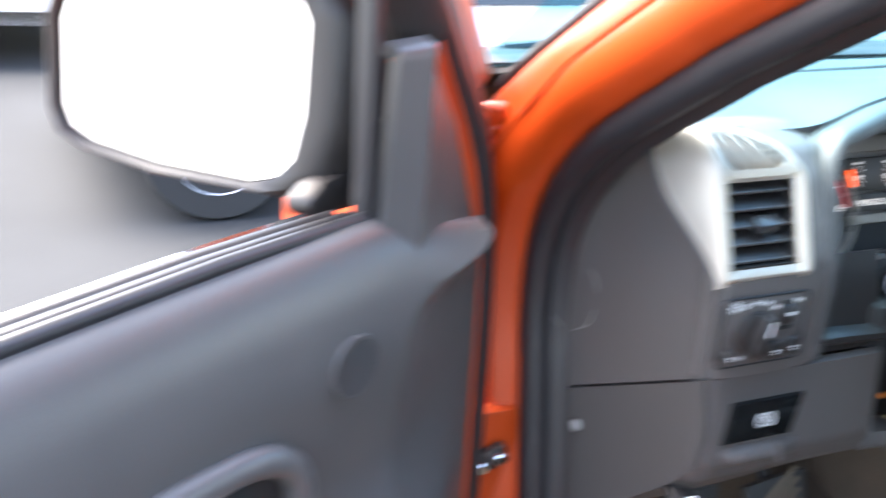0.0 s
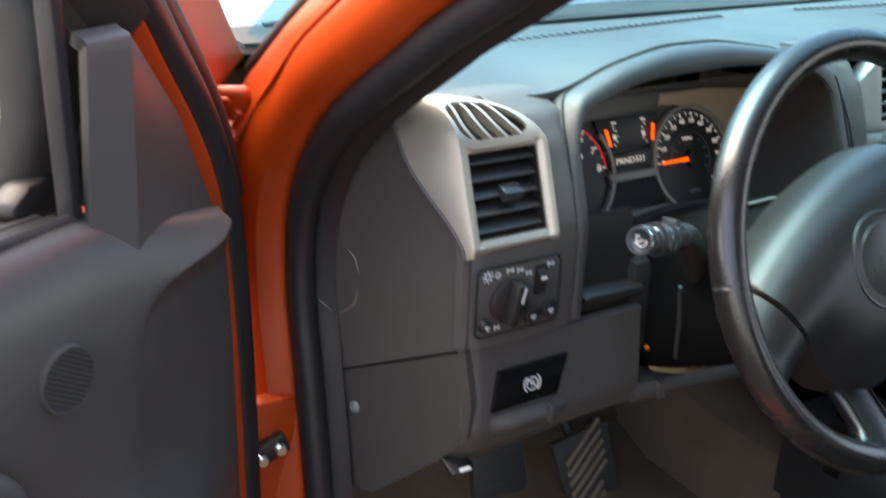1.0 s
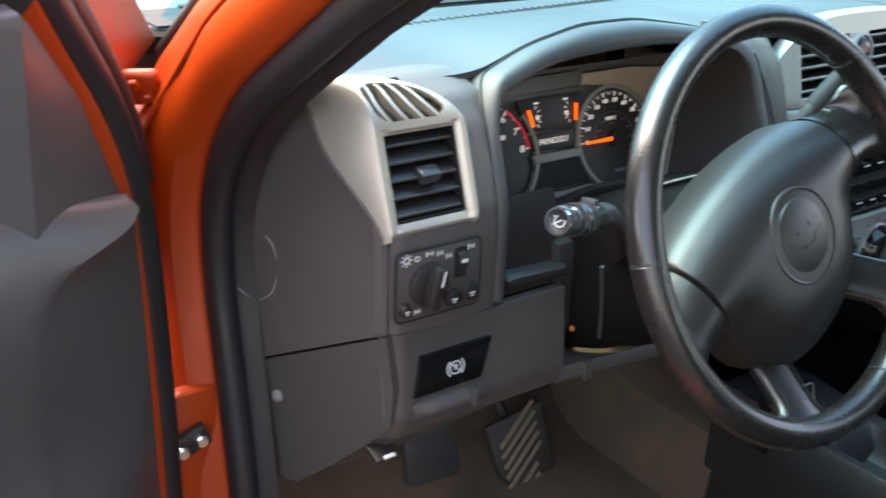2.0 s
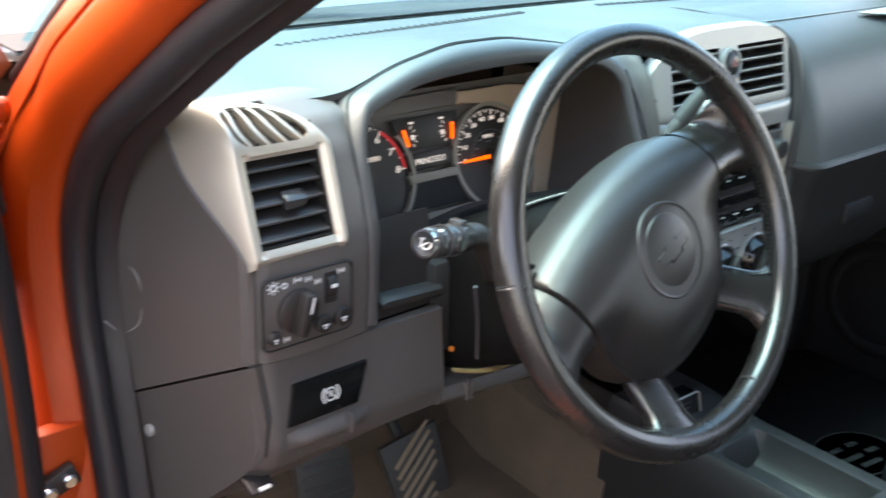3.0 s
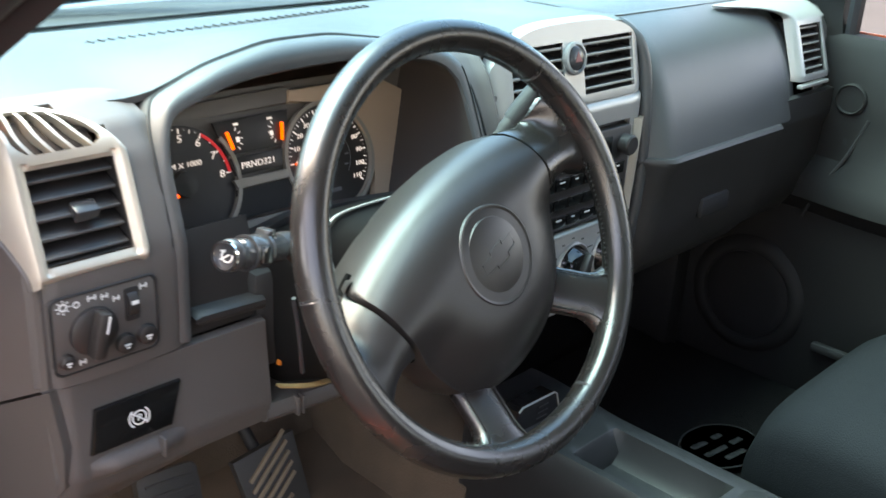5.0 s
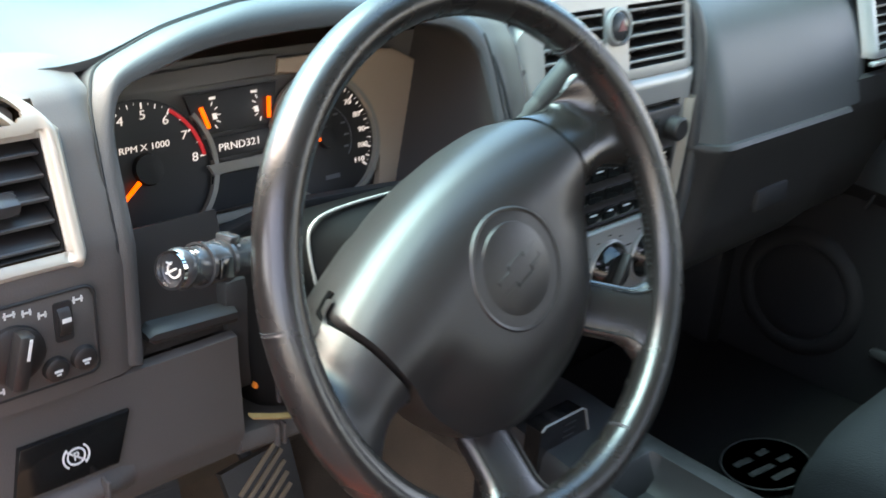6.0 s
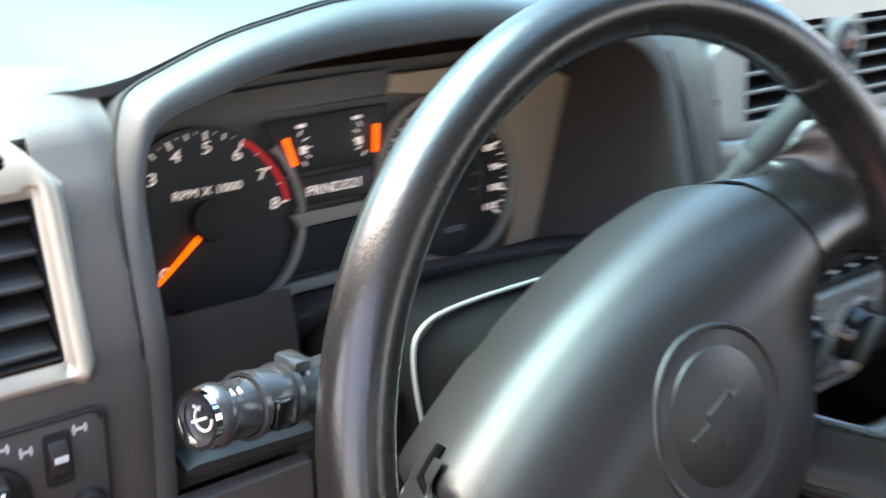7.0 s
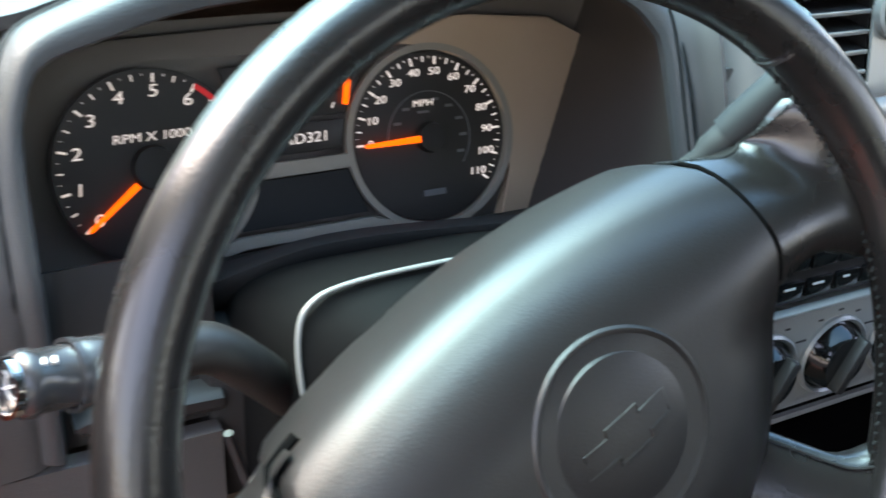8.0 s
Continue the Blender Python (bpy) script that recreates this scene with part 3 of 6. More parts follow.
def stack_hole(x, z):
    for a, b in STACK_VENTS:
        if a < x < b and 1.218 < z < 1.281:
            return True
    return 0.222 < x < 0.468 and 0.945 < z < 1.178


def stack_point(x, z):
    u = abs(x - STACK_MID)
    k = max(u - 0.108, 0) / 0.035
    top = 1.240 + 0.062 * max(0.0, 1 - min(1, u / 0.1440) ** 3.4) ** 0.5
    zz, back = z, 0.0
    if z > 1.304:
        zz, back = top + 0.002, 0.016
    elif z > 1.2815 and u < 0.118:
        zz = 1.2815 + (top - 1.2815) * (z - 1.2815) / 0.0225
    elif z > 1.218 and u >= 0.118:
        zz = 1.218 + (top - 1.218) * (z - 1.218) / 0.086
    crease = 0.003 * ease(0.003, 0.0, abs(zz - 1.2065))
    return Vector((x, stack_y(zz) + 0.012 * k * k + back + crease - 0.0015 * ease(1.2065, 1.200, zz), zz))


sheet(bm, stack_point, spread(0.218, 0.504, 48, 0.247, 0.338, 0.375, 0.477, 0.222, 0.468), spread(0.94, 1.304, 60, 1.218, 1.281, 0.945, 1.178, 1.2065, 1.2045, 1.2085, 1.31), stack_hole, 0.004)
part("bezel", bm, GREYTRIM, centre_stack, "satin silver-grey bezel")
for a, b in STACK_VENTS:
    vent("air_vent", a, b, 1.218, 1.281, 5, 0.0, "centre air vent with silver-grey slats", tilt=6, yfn=stack_y, slat_mat=GREYTRIM)
bm = bmesh.new()
rings(bm, [[Vector((x + dx, y, z)) for dx, y in ((0, 0.190), (0.002, 0.176), (0.010, 0.170), (0.018, 0.174), (0.020, 0.190))] for x, z in ((0.476, 1.176), (0.474, 1.12), (0.470, 1.06), (0.464, 0.95))], False, False)
part("side_rail", bm, BEZEL, centre_stack, "tan side rail")
bm = bmesh.new()
m = axes((0.3565, stack_y(1.262) - 0.002, 1.262), (1, 0, 0), (0, 0.22, 1))
revolve(bm, m, ((0.019, -0.004), (0.019, 0.003), (0.016, 0.004), (0.015, 0.001), (0.0145, 0.001)), 28)
hazard = part("hazard_button_ring", bm, GREYTRIM, centre_stack)
bm = bmesh.new()
revolve(bm, m, ((0.014, -0.004), (0.014, 0.003), (0.011, 0.005), (0.001, 0.0055)), 28)
part("button", bm, STALKGREY, hazard)
bm = bmesh.new()
prism(bm, m @ at(0, 0, 0.0062), [(-0.006, -0.004), (0.006, -0.004), (0, 0.007)], 0.0006)
part("triangle", bm, FADEDRED, hazard)
bm = bmesh.new()
box(bm, at(MID, 0.196, 1.062), (0.246, 0.02, 0.235))
part("backing", bm, RECESS, centre_stack)

radio = thing("radio", (STACK_MID, 0.185, 1.07), "black car radio with rows of small marked buttons", "radio")
bm = bmesh.new()
box(bm, at(STACK_MID, 0.188, 1.114), (0.216, 0.030, 0.114), 0.003)
part("body", bm, DARK, radio)
bm = bmesh.new()
box(bm, at(STACK_MID, 0.1725, 1.148), (0.13, 0.004, 0.028), 0.001)
part("display", bm, GLOSS, radio, "dark display")
for z, h in ((1.118, 0.016), (1.093, 0.014), (1.070, 0.014)):
    for i in range(7):
        x = STACK_MID - 0.084 + i * 0.028
        bm = bmesh.new()
        box(bm, at(x, 0.1722, z), (0.0255, 0.004, h), 0.0012)
        b = part("button", bm, GLOSS, radio)
        if z != 1.093:
            bm = bmesh.new()
            box(bm, at(x - 0.002, 0.1699, z + 0.003), (0.0105 if i % 3 else 0.006, 0.0006, 0.0016))
            part("mark", bm, WHITE, b)
for x in (-0.092, 0.092):
    bm = bmesh.new()
    revolve(bm, axes((STACK_MID + x, 0.172, 1.148), (1, 0, 0), (0, 0, 1)), ((0.013, -0.004), (0.013, 0.012), (0.011, 0.014), (0.001, 0.014)), 24)
    part("knob", bm, DARK, radio)

climate = thing("climate_control", (STACK_MID, 0.185, 0.95), "silver climate panel with three black rotary knobs", "climate control")
bm = bmesh.new()
prism(bm, axes((STACK_MID, 0.170, 1.009), (1, 0, 0), (0, 0.05, 1)), round_rect(-0.112, -0.046, 0.112, 0.044, 0.008), 0.02, 0.004)
part("panel", bm, GREYTRIM, climate, "satin silver panel")
for x in (-0.072, 0.0, 0.072):
    m = axes((STACK_MID + 0.006 + x, 0.170, 1.003), (1, 0, 0), (0, 0.05, 1))
    bm = bmesh.new()
    revolve(bm, m, ((0.0335, -0.002), (0.0335, 0.003), (0.0315, 0.005), (0.0295, 0.003), (0.0290, -0.002)), 36)
    k = part("knob_ring", bm, GREYTRIM, climate, "satin ring round the knob")
    bm = bmesh.new()
    revolve(bm, m, ((0.0290, -0.002), (0.0285, 0.002), (0.026, 0.004), (0.024, 0.012), (0.021, 0.016), (0.001, 0.016)), 32)
    part("knob", bm, GLOSS, k)
    bm = bmesh.new()
    box(bm, m @ turn(-28) @ at(0, 0, 0.019), (0.010, 0.046, 0.012), 0.003)
    part("grip", bm, DARK, k)
    bm = bmesh.new()
    for q in range(5):
        a = radians(30 + 30 * q)
        box(bm, m @ at(0.0385 * math.cos(a), 0.0385 * math.sin(a), 0.0004), (0.005, 0.0016, 0.0006))
    part("scale_marks", bm, DARK, k)
bm = bmesh.new()
box(bm, at(STACK_MID, 0.1685, 1.0535), (0.222, 0.008, 0.004), 0.0015)
part("top_strip", bm, GREYTRIM, climate, "bright upper edge")

# passenger vent
pax_vent = vent("air_vent", 0.914, 0.986, 1.181, 1.252, 6, 0.0, "silver-framed passenger air vent with silver-grey slats", tilt=8, slat_mat=GREYTRIM)
bm = bmesh.new()


def pax_point(w, v):
    """Frame of the vent, v 0 to 1, and above it a tongue that tapers away along the dash, v 1 to 2."""
    if v <= 1:
        z = 1.170 + 0.088 * v
        x = 0.895 + 0.108 * w
        y = face_y(z) - 0.004 + 0.016 * max(0.0, (0.912 - x) / 0.017) ** 2 + 0.010 * max(0.0, (x - 0.990) / 0.013) ** 2
        return Vector((x, y, z))
    k = v - 1
    left = 0.895 - 0.140 * ease(0.0, 1.0, k) ** 1.4
    x = left + (1.003 - 0.02 * k - left) * w
    y = face_y(1.258) - 0.004 + 0.062 * k ** 1.3 + 0.016 * max(0.0, (0.155 - w) / 0.155) ** 2 * (1 - k)
    return Vector((x, y, 1.258 + 0.030 * math.sin(k * radians(84)) - 0.003 * (1 - w) * k))


z2, z3 = (1.181 - 1.170) / 0.088, (1.252 - 1.170) / 0.088
w2, w3 = (0.914 - 0.895) / 0.108, (0.986 - 0.895) / 0.108
sheet(bm, pax_point, spread(0, 1, 24, w2, w3), spread(0, 2, 40, z2, z3), lambda w, v: w2 < w < w3 and z2 < v < z3, 0.003)
part("bezel", bm, GREYTRIM, pax_vent, "satin silver-grey bezel with a tapered tongue")
bm = bmesh.new()
box(bm, at(0.947, 0.160, 1.163), (0.094, 0.010, 0.006), 0.002)
part("lower_strip", bm, GREYTRIM, pax_vent)
bm = bmesh.new()
sheet(bm, lambda x, v: Vector((x, (0.33, 0.24, 0.21, 0.19, 0.172)[int(v)], (1.283, 1.281, 1.27, 1.24, 1.12)[int(v)])), spread(0.90, 1.032, 6), [0, 1, 2, 3, 4], lambda x, v: 0.905 < x < 0.985 and v > 1, 0.003)
part("passenger_end_face", bm, FACE, dashboard)

# ---- instrument cluster ----
CT = radians(20)
CM = axes((0, 0.29, 1.17), (1, 0, 0), (0, math.sin(CT), math.cos(CT)))
cluster = thing("instrument_cluster", (0, 0.29, 1.11), "instrument cluster with two round dials and orange needles", "instrument cluster")
bm = bmesh.new()
box(bm, CM @ at(0.02, 0.0, -0.012), (0.40, 0.17, 0.006))
part("backplate", bm, CLUSTER, cluster)
bm = bmesh.new()
# warm grey frame right of and round the speedometer
prism(bm, CM @ at(0, 0, 0.002), [(0.119, -0.060), (0.143, -0.058), (0.176, 0.013), (0.196, 0.056), (0.17, 0.070), (0.11, 0.075), (0.04, 0.076), (0.034, 0.062), (0.075, 0.060), (0.115, 0.045), (0.136, 0.0), (0.132, -0.03)], 0.008, 0.002)
part("right_frame", bm, TANFRAME, cluster, "warm grey frame")
bm = bmesh.new()
prism(bm, CM @ at(0, 0, 0.001), [(-0.175, 0.075), (-0.175, 0.050), (-0.16, 0.058), (-0.13, 0.066), (-0.06, 0.062), (0.034, 0.062), (0.04, 0.080)], 0.006, 0.0015)
part("upper_frame", bm, CLUSTER, cluster)
bm = bmesh.new()
prism(bm, CM @ at(0, 0, 0.002), [(-0.165, -0.064), (-0.12, -0.064), (-0.075, -0.057), (-0.055, -0.050), (0.028, -0.050), (0.05, -0.060), (0.10, -0.064), (0.143, -0.063), (0.143, -0.057), (0.075, -0.058), (0.030, -0.0445), (-0.058, -0.0445), (-0.08, -0.050), (-0.12, -0.059), (-0.165, -0.059)], 0.006, 0.0015)
part("lower_frame", bm, BEZEL, cluster, "warm grey frame")


def dial(name, cx, cy, r, start, step, count, minor, labels, lab_r, lab_size):
    m = CM @ at(cx, cy, 0)
    bm = bmesh.new()
    prism(bm, m @ at(0, 0, -0.002), circle(r, 48), 0.004)
    d = part(name, bm, DIAL, cluster, "black dial with white figures")
    for i in range(count * minor + 1):
        bm = bmesh.new()
        a = start - step * i / minor
        big = i % minor == 0
        half = minor % 2 == 0 and i % (minor // 2) == 0
        ln, w = (0.0050, 0.0013) if big else ((0.0036, 0.0008) if half else (0.0014, 0.0003))
        box(bm, m @ turn(a) @ at(r - 0.003 - ln / 2, 0, -0.0012), (ln, w, 0.0006))
        part("tick", bm, LIT, d)
    for i, s in enumerate(labels):
        a = radians(start - step * i)
        bm = bmesh.new()
        lettering(bm, m @ at(lab_r * math.cos(a), lab_r * math.sin(a), -0.0014) @ wide(), s, lab_size, shear=0.12)
        part("figure", bm, LIT, d)
    return d, m


tach, tm = dial("tachometer", -0.101, 0.004, 0.056, 217, 26.75, 8, 4, "012345678", 0.0430, 0.0100)
bm = bmesh.new()
arc_band(bm, tm @ at(0, 0, -0.0006), 0.0505, 0.0535, 217 - 26.75 * 8, 217 - 26.75 * 6, 0.001)
part("red_zone", bm, RED, tach)
bm = bmesh.new()
lettering(bm, tm @ at(0.001, 0.0175, -0.0014) @ wide(1.2), "RPM X 1000", 0.0072, shear=0.12)
part("legend", bm, LIT, tach)
speedo, sm = dial("speedometer", 0.075, 0.0, 0.0545, 180, 19.9, 11, 4, [str(10 * i) for i in range(12)], 0.0420, 0.0068)
bm = bmesh.new()
lettering(bm, sm @ at(-0.003, 0.022, -0.0014) @ wide(), "MPH", 0.0060, shear=0.12)
part("legend", bm, LIT, speedo)
bm = bmesh.new()
arc_band(bm, sm @ at(0, 0, -0.0014), 0.0292, 0.0297, -40, 180, 0.0006, 60)
for i in range(1, 9):
    a = radians(180 - 26 * i)
    box(bm, sm @ at(0.0245 * math.cos(a), 0.0245 * math.sin(a), -0.0015), (0.0050, 0.0018, 0.0006))
box(bm, sm @ at(-0.003, 0.0165, -0.0015), (0.008, 0.0016, 0.0006))
box(bm, sm @ at(0.0, -0.036, -0.0015), (0.016, 0.004, 0.0006))
part("inner_scale", bm, GREYPRINT, speedo, "faint grey inner scale")
for d, m, a, r0, r1, w in ((tach, tm, 217, 0.014, 0.050, 0.0036), (speedo, sm, 180.5, 0.009, 0.046, 0.0042)):
    bm = bmesh.new()
    revolve(bm, m @ at(0, 0, -0.002), ((0.013 if d is tach else 0.010, 0.0), (0.012 if d is tach else 0.009, 0.005), (0.001, 0.006)), 24)
    hub = part("hub", bm, DARK, d)
    bm = bmesh.new()
    prism(bm, m @ turn(a) @ at(0, 0, 0.004), [(r0, -w / 2), (r1, -w / 3.4), (r1 + 0.002, 0), (r1, w / 3.4), (r0, w / 2)], 0.002)
    part("needle", bm, NEEDLE, d, "bright orange needle")
for d, m, r, a0, a1 in ((tach, tm, 0.0575, -95, 38), (speedo, sm, 0.0555, 40, 400)):
    bm = bmesh.new()
    arc_band(bm, m @ at(0, 0, 0.003), r, r + 0.0042, a0, a1, 0.006, 64)
    part("ring", bm, BEZEL, d, "warm grey raised ring")
# small gauges between the dials
bm = bmesh.new()
prism(bm, CM @ at(0, 0, 0.0012), [(-0.058, 0.056), (-0.050, 0.022), (0.017, 0.022), (0.028, 0.040), (0.033, 0.057)], 0.003, 0.0008)
small = part("small_gauge_window", bm, DIAL, cluster, "black window with two small gauges")
for cx, mir in ((-0.033, 1), (0.008, -1)):
    bm = bmesh.new()
    prism(bm, CM @ at(cx - mir * 0.011, 0.036, 0.004) @ turn(12 * mir), [(-0.0016, -0.009), (0.0016, -0.009), (0.0018, 0.009), (-0.0018, 0.009)], 0.0012)
    part("needle", bm, NEEDLE, small, "short orange needle")
    for i in range(5):
        a = radians(-60 + 30 * i)
        bm = bmesh.new()
        box(bm, CM @ at(cx + mir * (0.0 + 0.009 * math.cos(a)) - mir * 0.006, 0.037 + 0.011 * math.sin(a), 0.002) @ turn(math.degrees(a) * mir), (0.0035, 0.0008, 0.0006))
        part("tick", bm, LIT, small)
    bm = bmesh.new()
    box(bm, CM @ at(cx - 0.001, 0.036, 0.002), (0.004, 0.005, 0.0006))
    part("symbol", bm, LIT, small)
    bm = bmesh.new()
    box(bm, CM @ at(cx, 0.051, 0.002), (0.006, 0.0022, 0.0006))
    part("mark", bm, LIT, small)
bm = bmesh.new()
prism(bm, CM @ at(0, 0, 0.0012), [(-0.049, 0.019), (-0.044, 0.001), (0.013, 0.001), (0.017, 0.019)], 0.003, 0.0008)
gear_window = part("gear_window", bm, DIAL, cluster)
bm = bmesh.new()
lettering(bm, CM @ at(-0.016, 0.0095, 0.0018) @ wide(1.15), "PRND321", 0.0088, shear=0.1)
part("figures", bm, LIT, gear_window)
bm = bmesh.new()
prism(bm, CM @ at(0, 0, 0.0036), [(-0.050, -0.0025), (-0.046, -0.0115), (0.017, -0.0115), (0.016, -0.0025)], 0.004, 0.001)
part("divider", bm, BEZEL, cluster, "warm grey bar")
bm = bmesh.new()
prism(bm, CM @ at(0, 0, 0.001), [(-0.046, -0.0125), (-0.056, -0.041), (0.026, -0.041), (0.016, -0.0125)], 0.003)
part("message_screen", bm, RECESS, cluster, "unlit black message screen")

# ---- light switches and brake release ----
FM = axes((0, 0.1572, 0), (1, 0, 0), (0, 0, 1))
lights = thing("light_switch_panel", (-0.26, 0.17, 1.09), "dark panel with a rotary light switch and small buttons", "switch panel")
bm = bmesh.new()
prism(bm, FM, round_rect(-0.302, 1.097, -0.216, 1.159, 0.006), 0.008, 0.0015)
plate = part("plate", bm, KNEE, lights)
bm = bmesh.new()
tube(bm, [FM @ Vector((x, z, -0.0006)) for x, z in round_rect(-0.3028, 1.0962, -0.2152, 1.1598, 0.0066)], 0.0012, 6, False, True)
part("joint", bm, RECESS, plate, "dark joint round the panel")
m = FM @ at(-0.270, 1.127, 0)
bm = bmesh.new()
revolve(bm, m, ((0.020, 0.0), (0.0195, 0.003), (0.016, 0.005), (0.001, 0.005)), 32)
knob = part("rotary_knob", bm, DARK, lights)
bm = bmesh.new()
box(bm, m @ turn(-14) @ at(0, 0, 0.010), (0.011, 0.038, 0.014), 0.003)
part("grip", bm, DARK, knob)
bm = bmesh.new()
box(bm, m @ turn(-14) @ at(0.0015, 0.010, 0.0172), (0.0018, 0.014, 0.0008))
part("pointer", bm, WHITE, knob)
for x, z, r in ((-0.245, 1.108, 0.0078), (-0.226, 1.110, 0.0078), (-0.294, 1.108, 0.0055)):
    bm = bmesh.new()
    revolve(bm, FM @ at(x, z, 0), ((r + 0.001, 0), (r, 0.004), (r - 0.002, 0.005), (0.001, 0.0045)), 24)
    b = part("push_button", bm, DARK, lights)
    bm = bmesh.new()
    box(bm, FM @ at(x, z, 0.0052), (r * 0.7, 0.0016, 0.0006))
    box(bm, FM @ at(x, z - 0.0025, 0.0052), (r * 0.4, 0.0012, 0.0006))
    part("mark", bm, WHITE, b)
bm = bmesh.new()
prism(bm, FM @ at(-0.237, 1.140, 0.0012), round_rect(-0.006, -0.014, 0.006, 0.014, 0.002), 0.003)
slot = part("dimmer_slot", bm, RECESS, lights)
bm = bmesh.new()
revolve(bm, FM @ at(-0.237, 1.140, -0.007) @ turn(90, "Y") @ at(0, 0, -0.004), ((0.0128, 0), (0.013, 0.001), (0.013, 0.007), (0.0128, 0.008)), 24)
part("dimmer_wheel", bm, DARK, slot)
bm = bmesh.new()
box(bm, FM @ at(-0.237, 1.143, 0.0062), (0.006, 0.003, 0.0006))
part("mark", bm, WHITE, slot)
for x, z, r in ((-0.293, 1.153, 0.0034), (-0.2825, 1.1525, 0.0028)):
    bm = bmesh.new()
    arc_band(bm, FM @ at(x, z, 0.0008), r * 0.6, r, 0, 360, 0.0006, 20)
    if r > 0.003:
        for k in range(8):
            box(bm, FM @ at(x, z, 0.0005) @ turn(45 * k) @ at(0.0050, 0, 0), (0.0018, 0.0009, 0.0006))
    part("icon", bm, WHITE, plate, "small white printed symbol")
for x, z, w in ((-0.270, 1.1545, 0.0078), (-0.2595, 1.153, 0.0064), (-0.2500, 1.1485, 0.006), (-0.2265, 1.1525, 0.0072), (-0.281, 1.1035, 0.006)):
    bm = bmesh.new()
    box(bm, FM @ at(x, z, 0.0005), (w, 0.0012, 0.0006))
    box(bm, FM @ at(x - w * 0.35, z, 0.0005), (0.0012, 0.0048, 0.0006))
    box(bm, FM @ at(x + w * 0.35, z, 0.0005), (0.0012, 0.0042, 0.0006))
    part("icon", bm, WHITE, plate, "small white printed symbol")

brake_release = thing("parking_brake_release", (-0.238, 0.16, 1.02), "gloss black brake release flap with a white symbol", "brake release")
PB = axes((-0.238, 0.1555, 1.0375), (1, 0, 0), (0, 0.08, 1))
bm = bmesh.new()
prism(bm, PB, [(-0.044, -0.019), (0.030, -0.019), (0.042, 0.019), (-0.036, 0.019)], 0.010, 0.002)
flap = part("flap", bm, GLOSS, brake_release)
bm = bmesh.new()
for a in (0, 180):
    arc_band(bm, PB @ turn(a) @ at(0, 0, 0.0008), 0.0085, 0.0098, -50, 50, 0.0006, 16)
arc_band(bm, PB @ at(0, 0, 0.0008), 0.0055, 0.0067, 0, 360, 0.0006, 24)
lettering(bm, PB @ at(0, 0, 0.0007), "P", 0.0085)
box(bm, PB @ turn(-40) @ at(0, 0, 0.0007), (0.018, 0.0011, 0.0006))
part("symbol", bm, WHITE, flap, "white crossed brake symbol")
bm = bmesh.new()
sheet(bm, lambda u, v: Vector((-0.282 + 0.086 * u, 0.160 - 0.012 * math.sin(math.pi * v) * (0.4 + 0.6 * ease(0, .25, u) * ease(1, .75, u)), 1.016 - 0.026 * v)), spread(0, 1, 14), spread(0, 1, 8), None, 0.003)
part("pull_lip", bm, KNEE, brake_release)
bm = bmesh.new()
box(bm, at(-0.222, 0.148, 1.006), (0.003, 0.010, 0.018), 0.001)
part("rib", bm, KNEE, brake_release)
hood_release = thing("hood_release", (-0.29, 0.20, 0.955), "black hood release lever with a small white mark", "lever")
bm = bmesh.new()
box(bm, at(-0.300, 0.180, 0.958) @ turn(20, "X"), (0.026, 0.026, 0.007), 0.003)
lever = part("lever", bm, DARK, hood_release)
bm = bmesh.new()
box(bm, at(-0.302, 0.163, 0.962) @ turn(20, "X"), (0.012, 0.004, 0.003), 0.001)
part("mark", bm, WHITE, lever)

# ---- steering wheel and column ----
WT = radians(24)
W0 = axes((0, 0, 1.18), (1, 0, 0), (0, math.sin(WT), math.cos(WT)))
WM = W0 @ turn(25)
RM, RT = 0.1765, 0.0138
wheel = thing("steering_wheel", (0, 0, 1.18), "black leather four-spoke steering wheel, turned to one side", "steering wheel")
bm = bmesh.new()
rim = []
for i in range(120):
    a = 2 * math.pi * i / 120
    d = Vector((math.cos(a), math.sin(a), 0))
    rim.append([WM @ (d * (RM + RT * math.cos(b)) + Vector((0, 0, RT * 1.1 * math.sin(b)))) for b in [2 * math.pi * k / 20 for k in range(20)]])
rim.append(rim[0])
rings(bm, rim, True, False)
rim_ob = part("rim", bm, LEATHER, wheel, "glossy worn leather rim")
for a in (154, 26, -88):
    bm = bmesh.new()
    m = WM @ turn(a) @ at(RM, 0, 0) @ turn(90, "X")
    revolve(bm, m, ((RT * 0.99, -0.0016), (RT * 1.065, -0.0012), (RT * 1.02, 0.0), (RT * 1.065, 0.0012), (RT * 0.99, 0.0016)), 24)
    part("seam", bm, STALKGREY, rim_ob)
for a0, a1 in ((-62, 24), (200, 240)):
    bm = bmesh.new()
    n = int((a1 - a0) / 1.6)
    for i in range(n):
        a = a0 + (a1 - a0) * i / n
        box(bm, WM @ turn(a) @ at(RM - RT * 1.0, 0, -RT * 0.25) @ turn(25 + (12 if i % 2 else -12)), (0.0036, 0.0009, 0.0009))
    part("stitching", bm, THREAD, rim_ob, "black thread stitching")


def arch(x):
    """The pad's upper edge, a flat arch between the side spokes."""
    return 0.0610 - 1.2 * x * x


def outline_r(d):
    """The pad's radius d degrees above the line of the side spokes."""
    if d <= 0:
        return table(d, (-90, -76, -62, -48, -33, -18, -6, 0), (0.122, 0.123, 0.125, 0.124, 0.117, 0.112, 0.112, 0.114))
    r = 0.04
    while r < 0.16 and r * math.sin(radians(d)) < arch(r * math.cos(radians(d))):
        r += 0.0004
    return min(r, 0.1145 / max(0.05, math.cos(radians(d))))


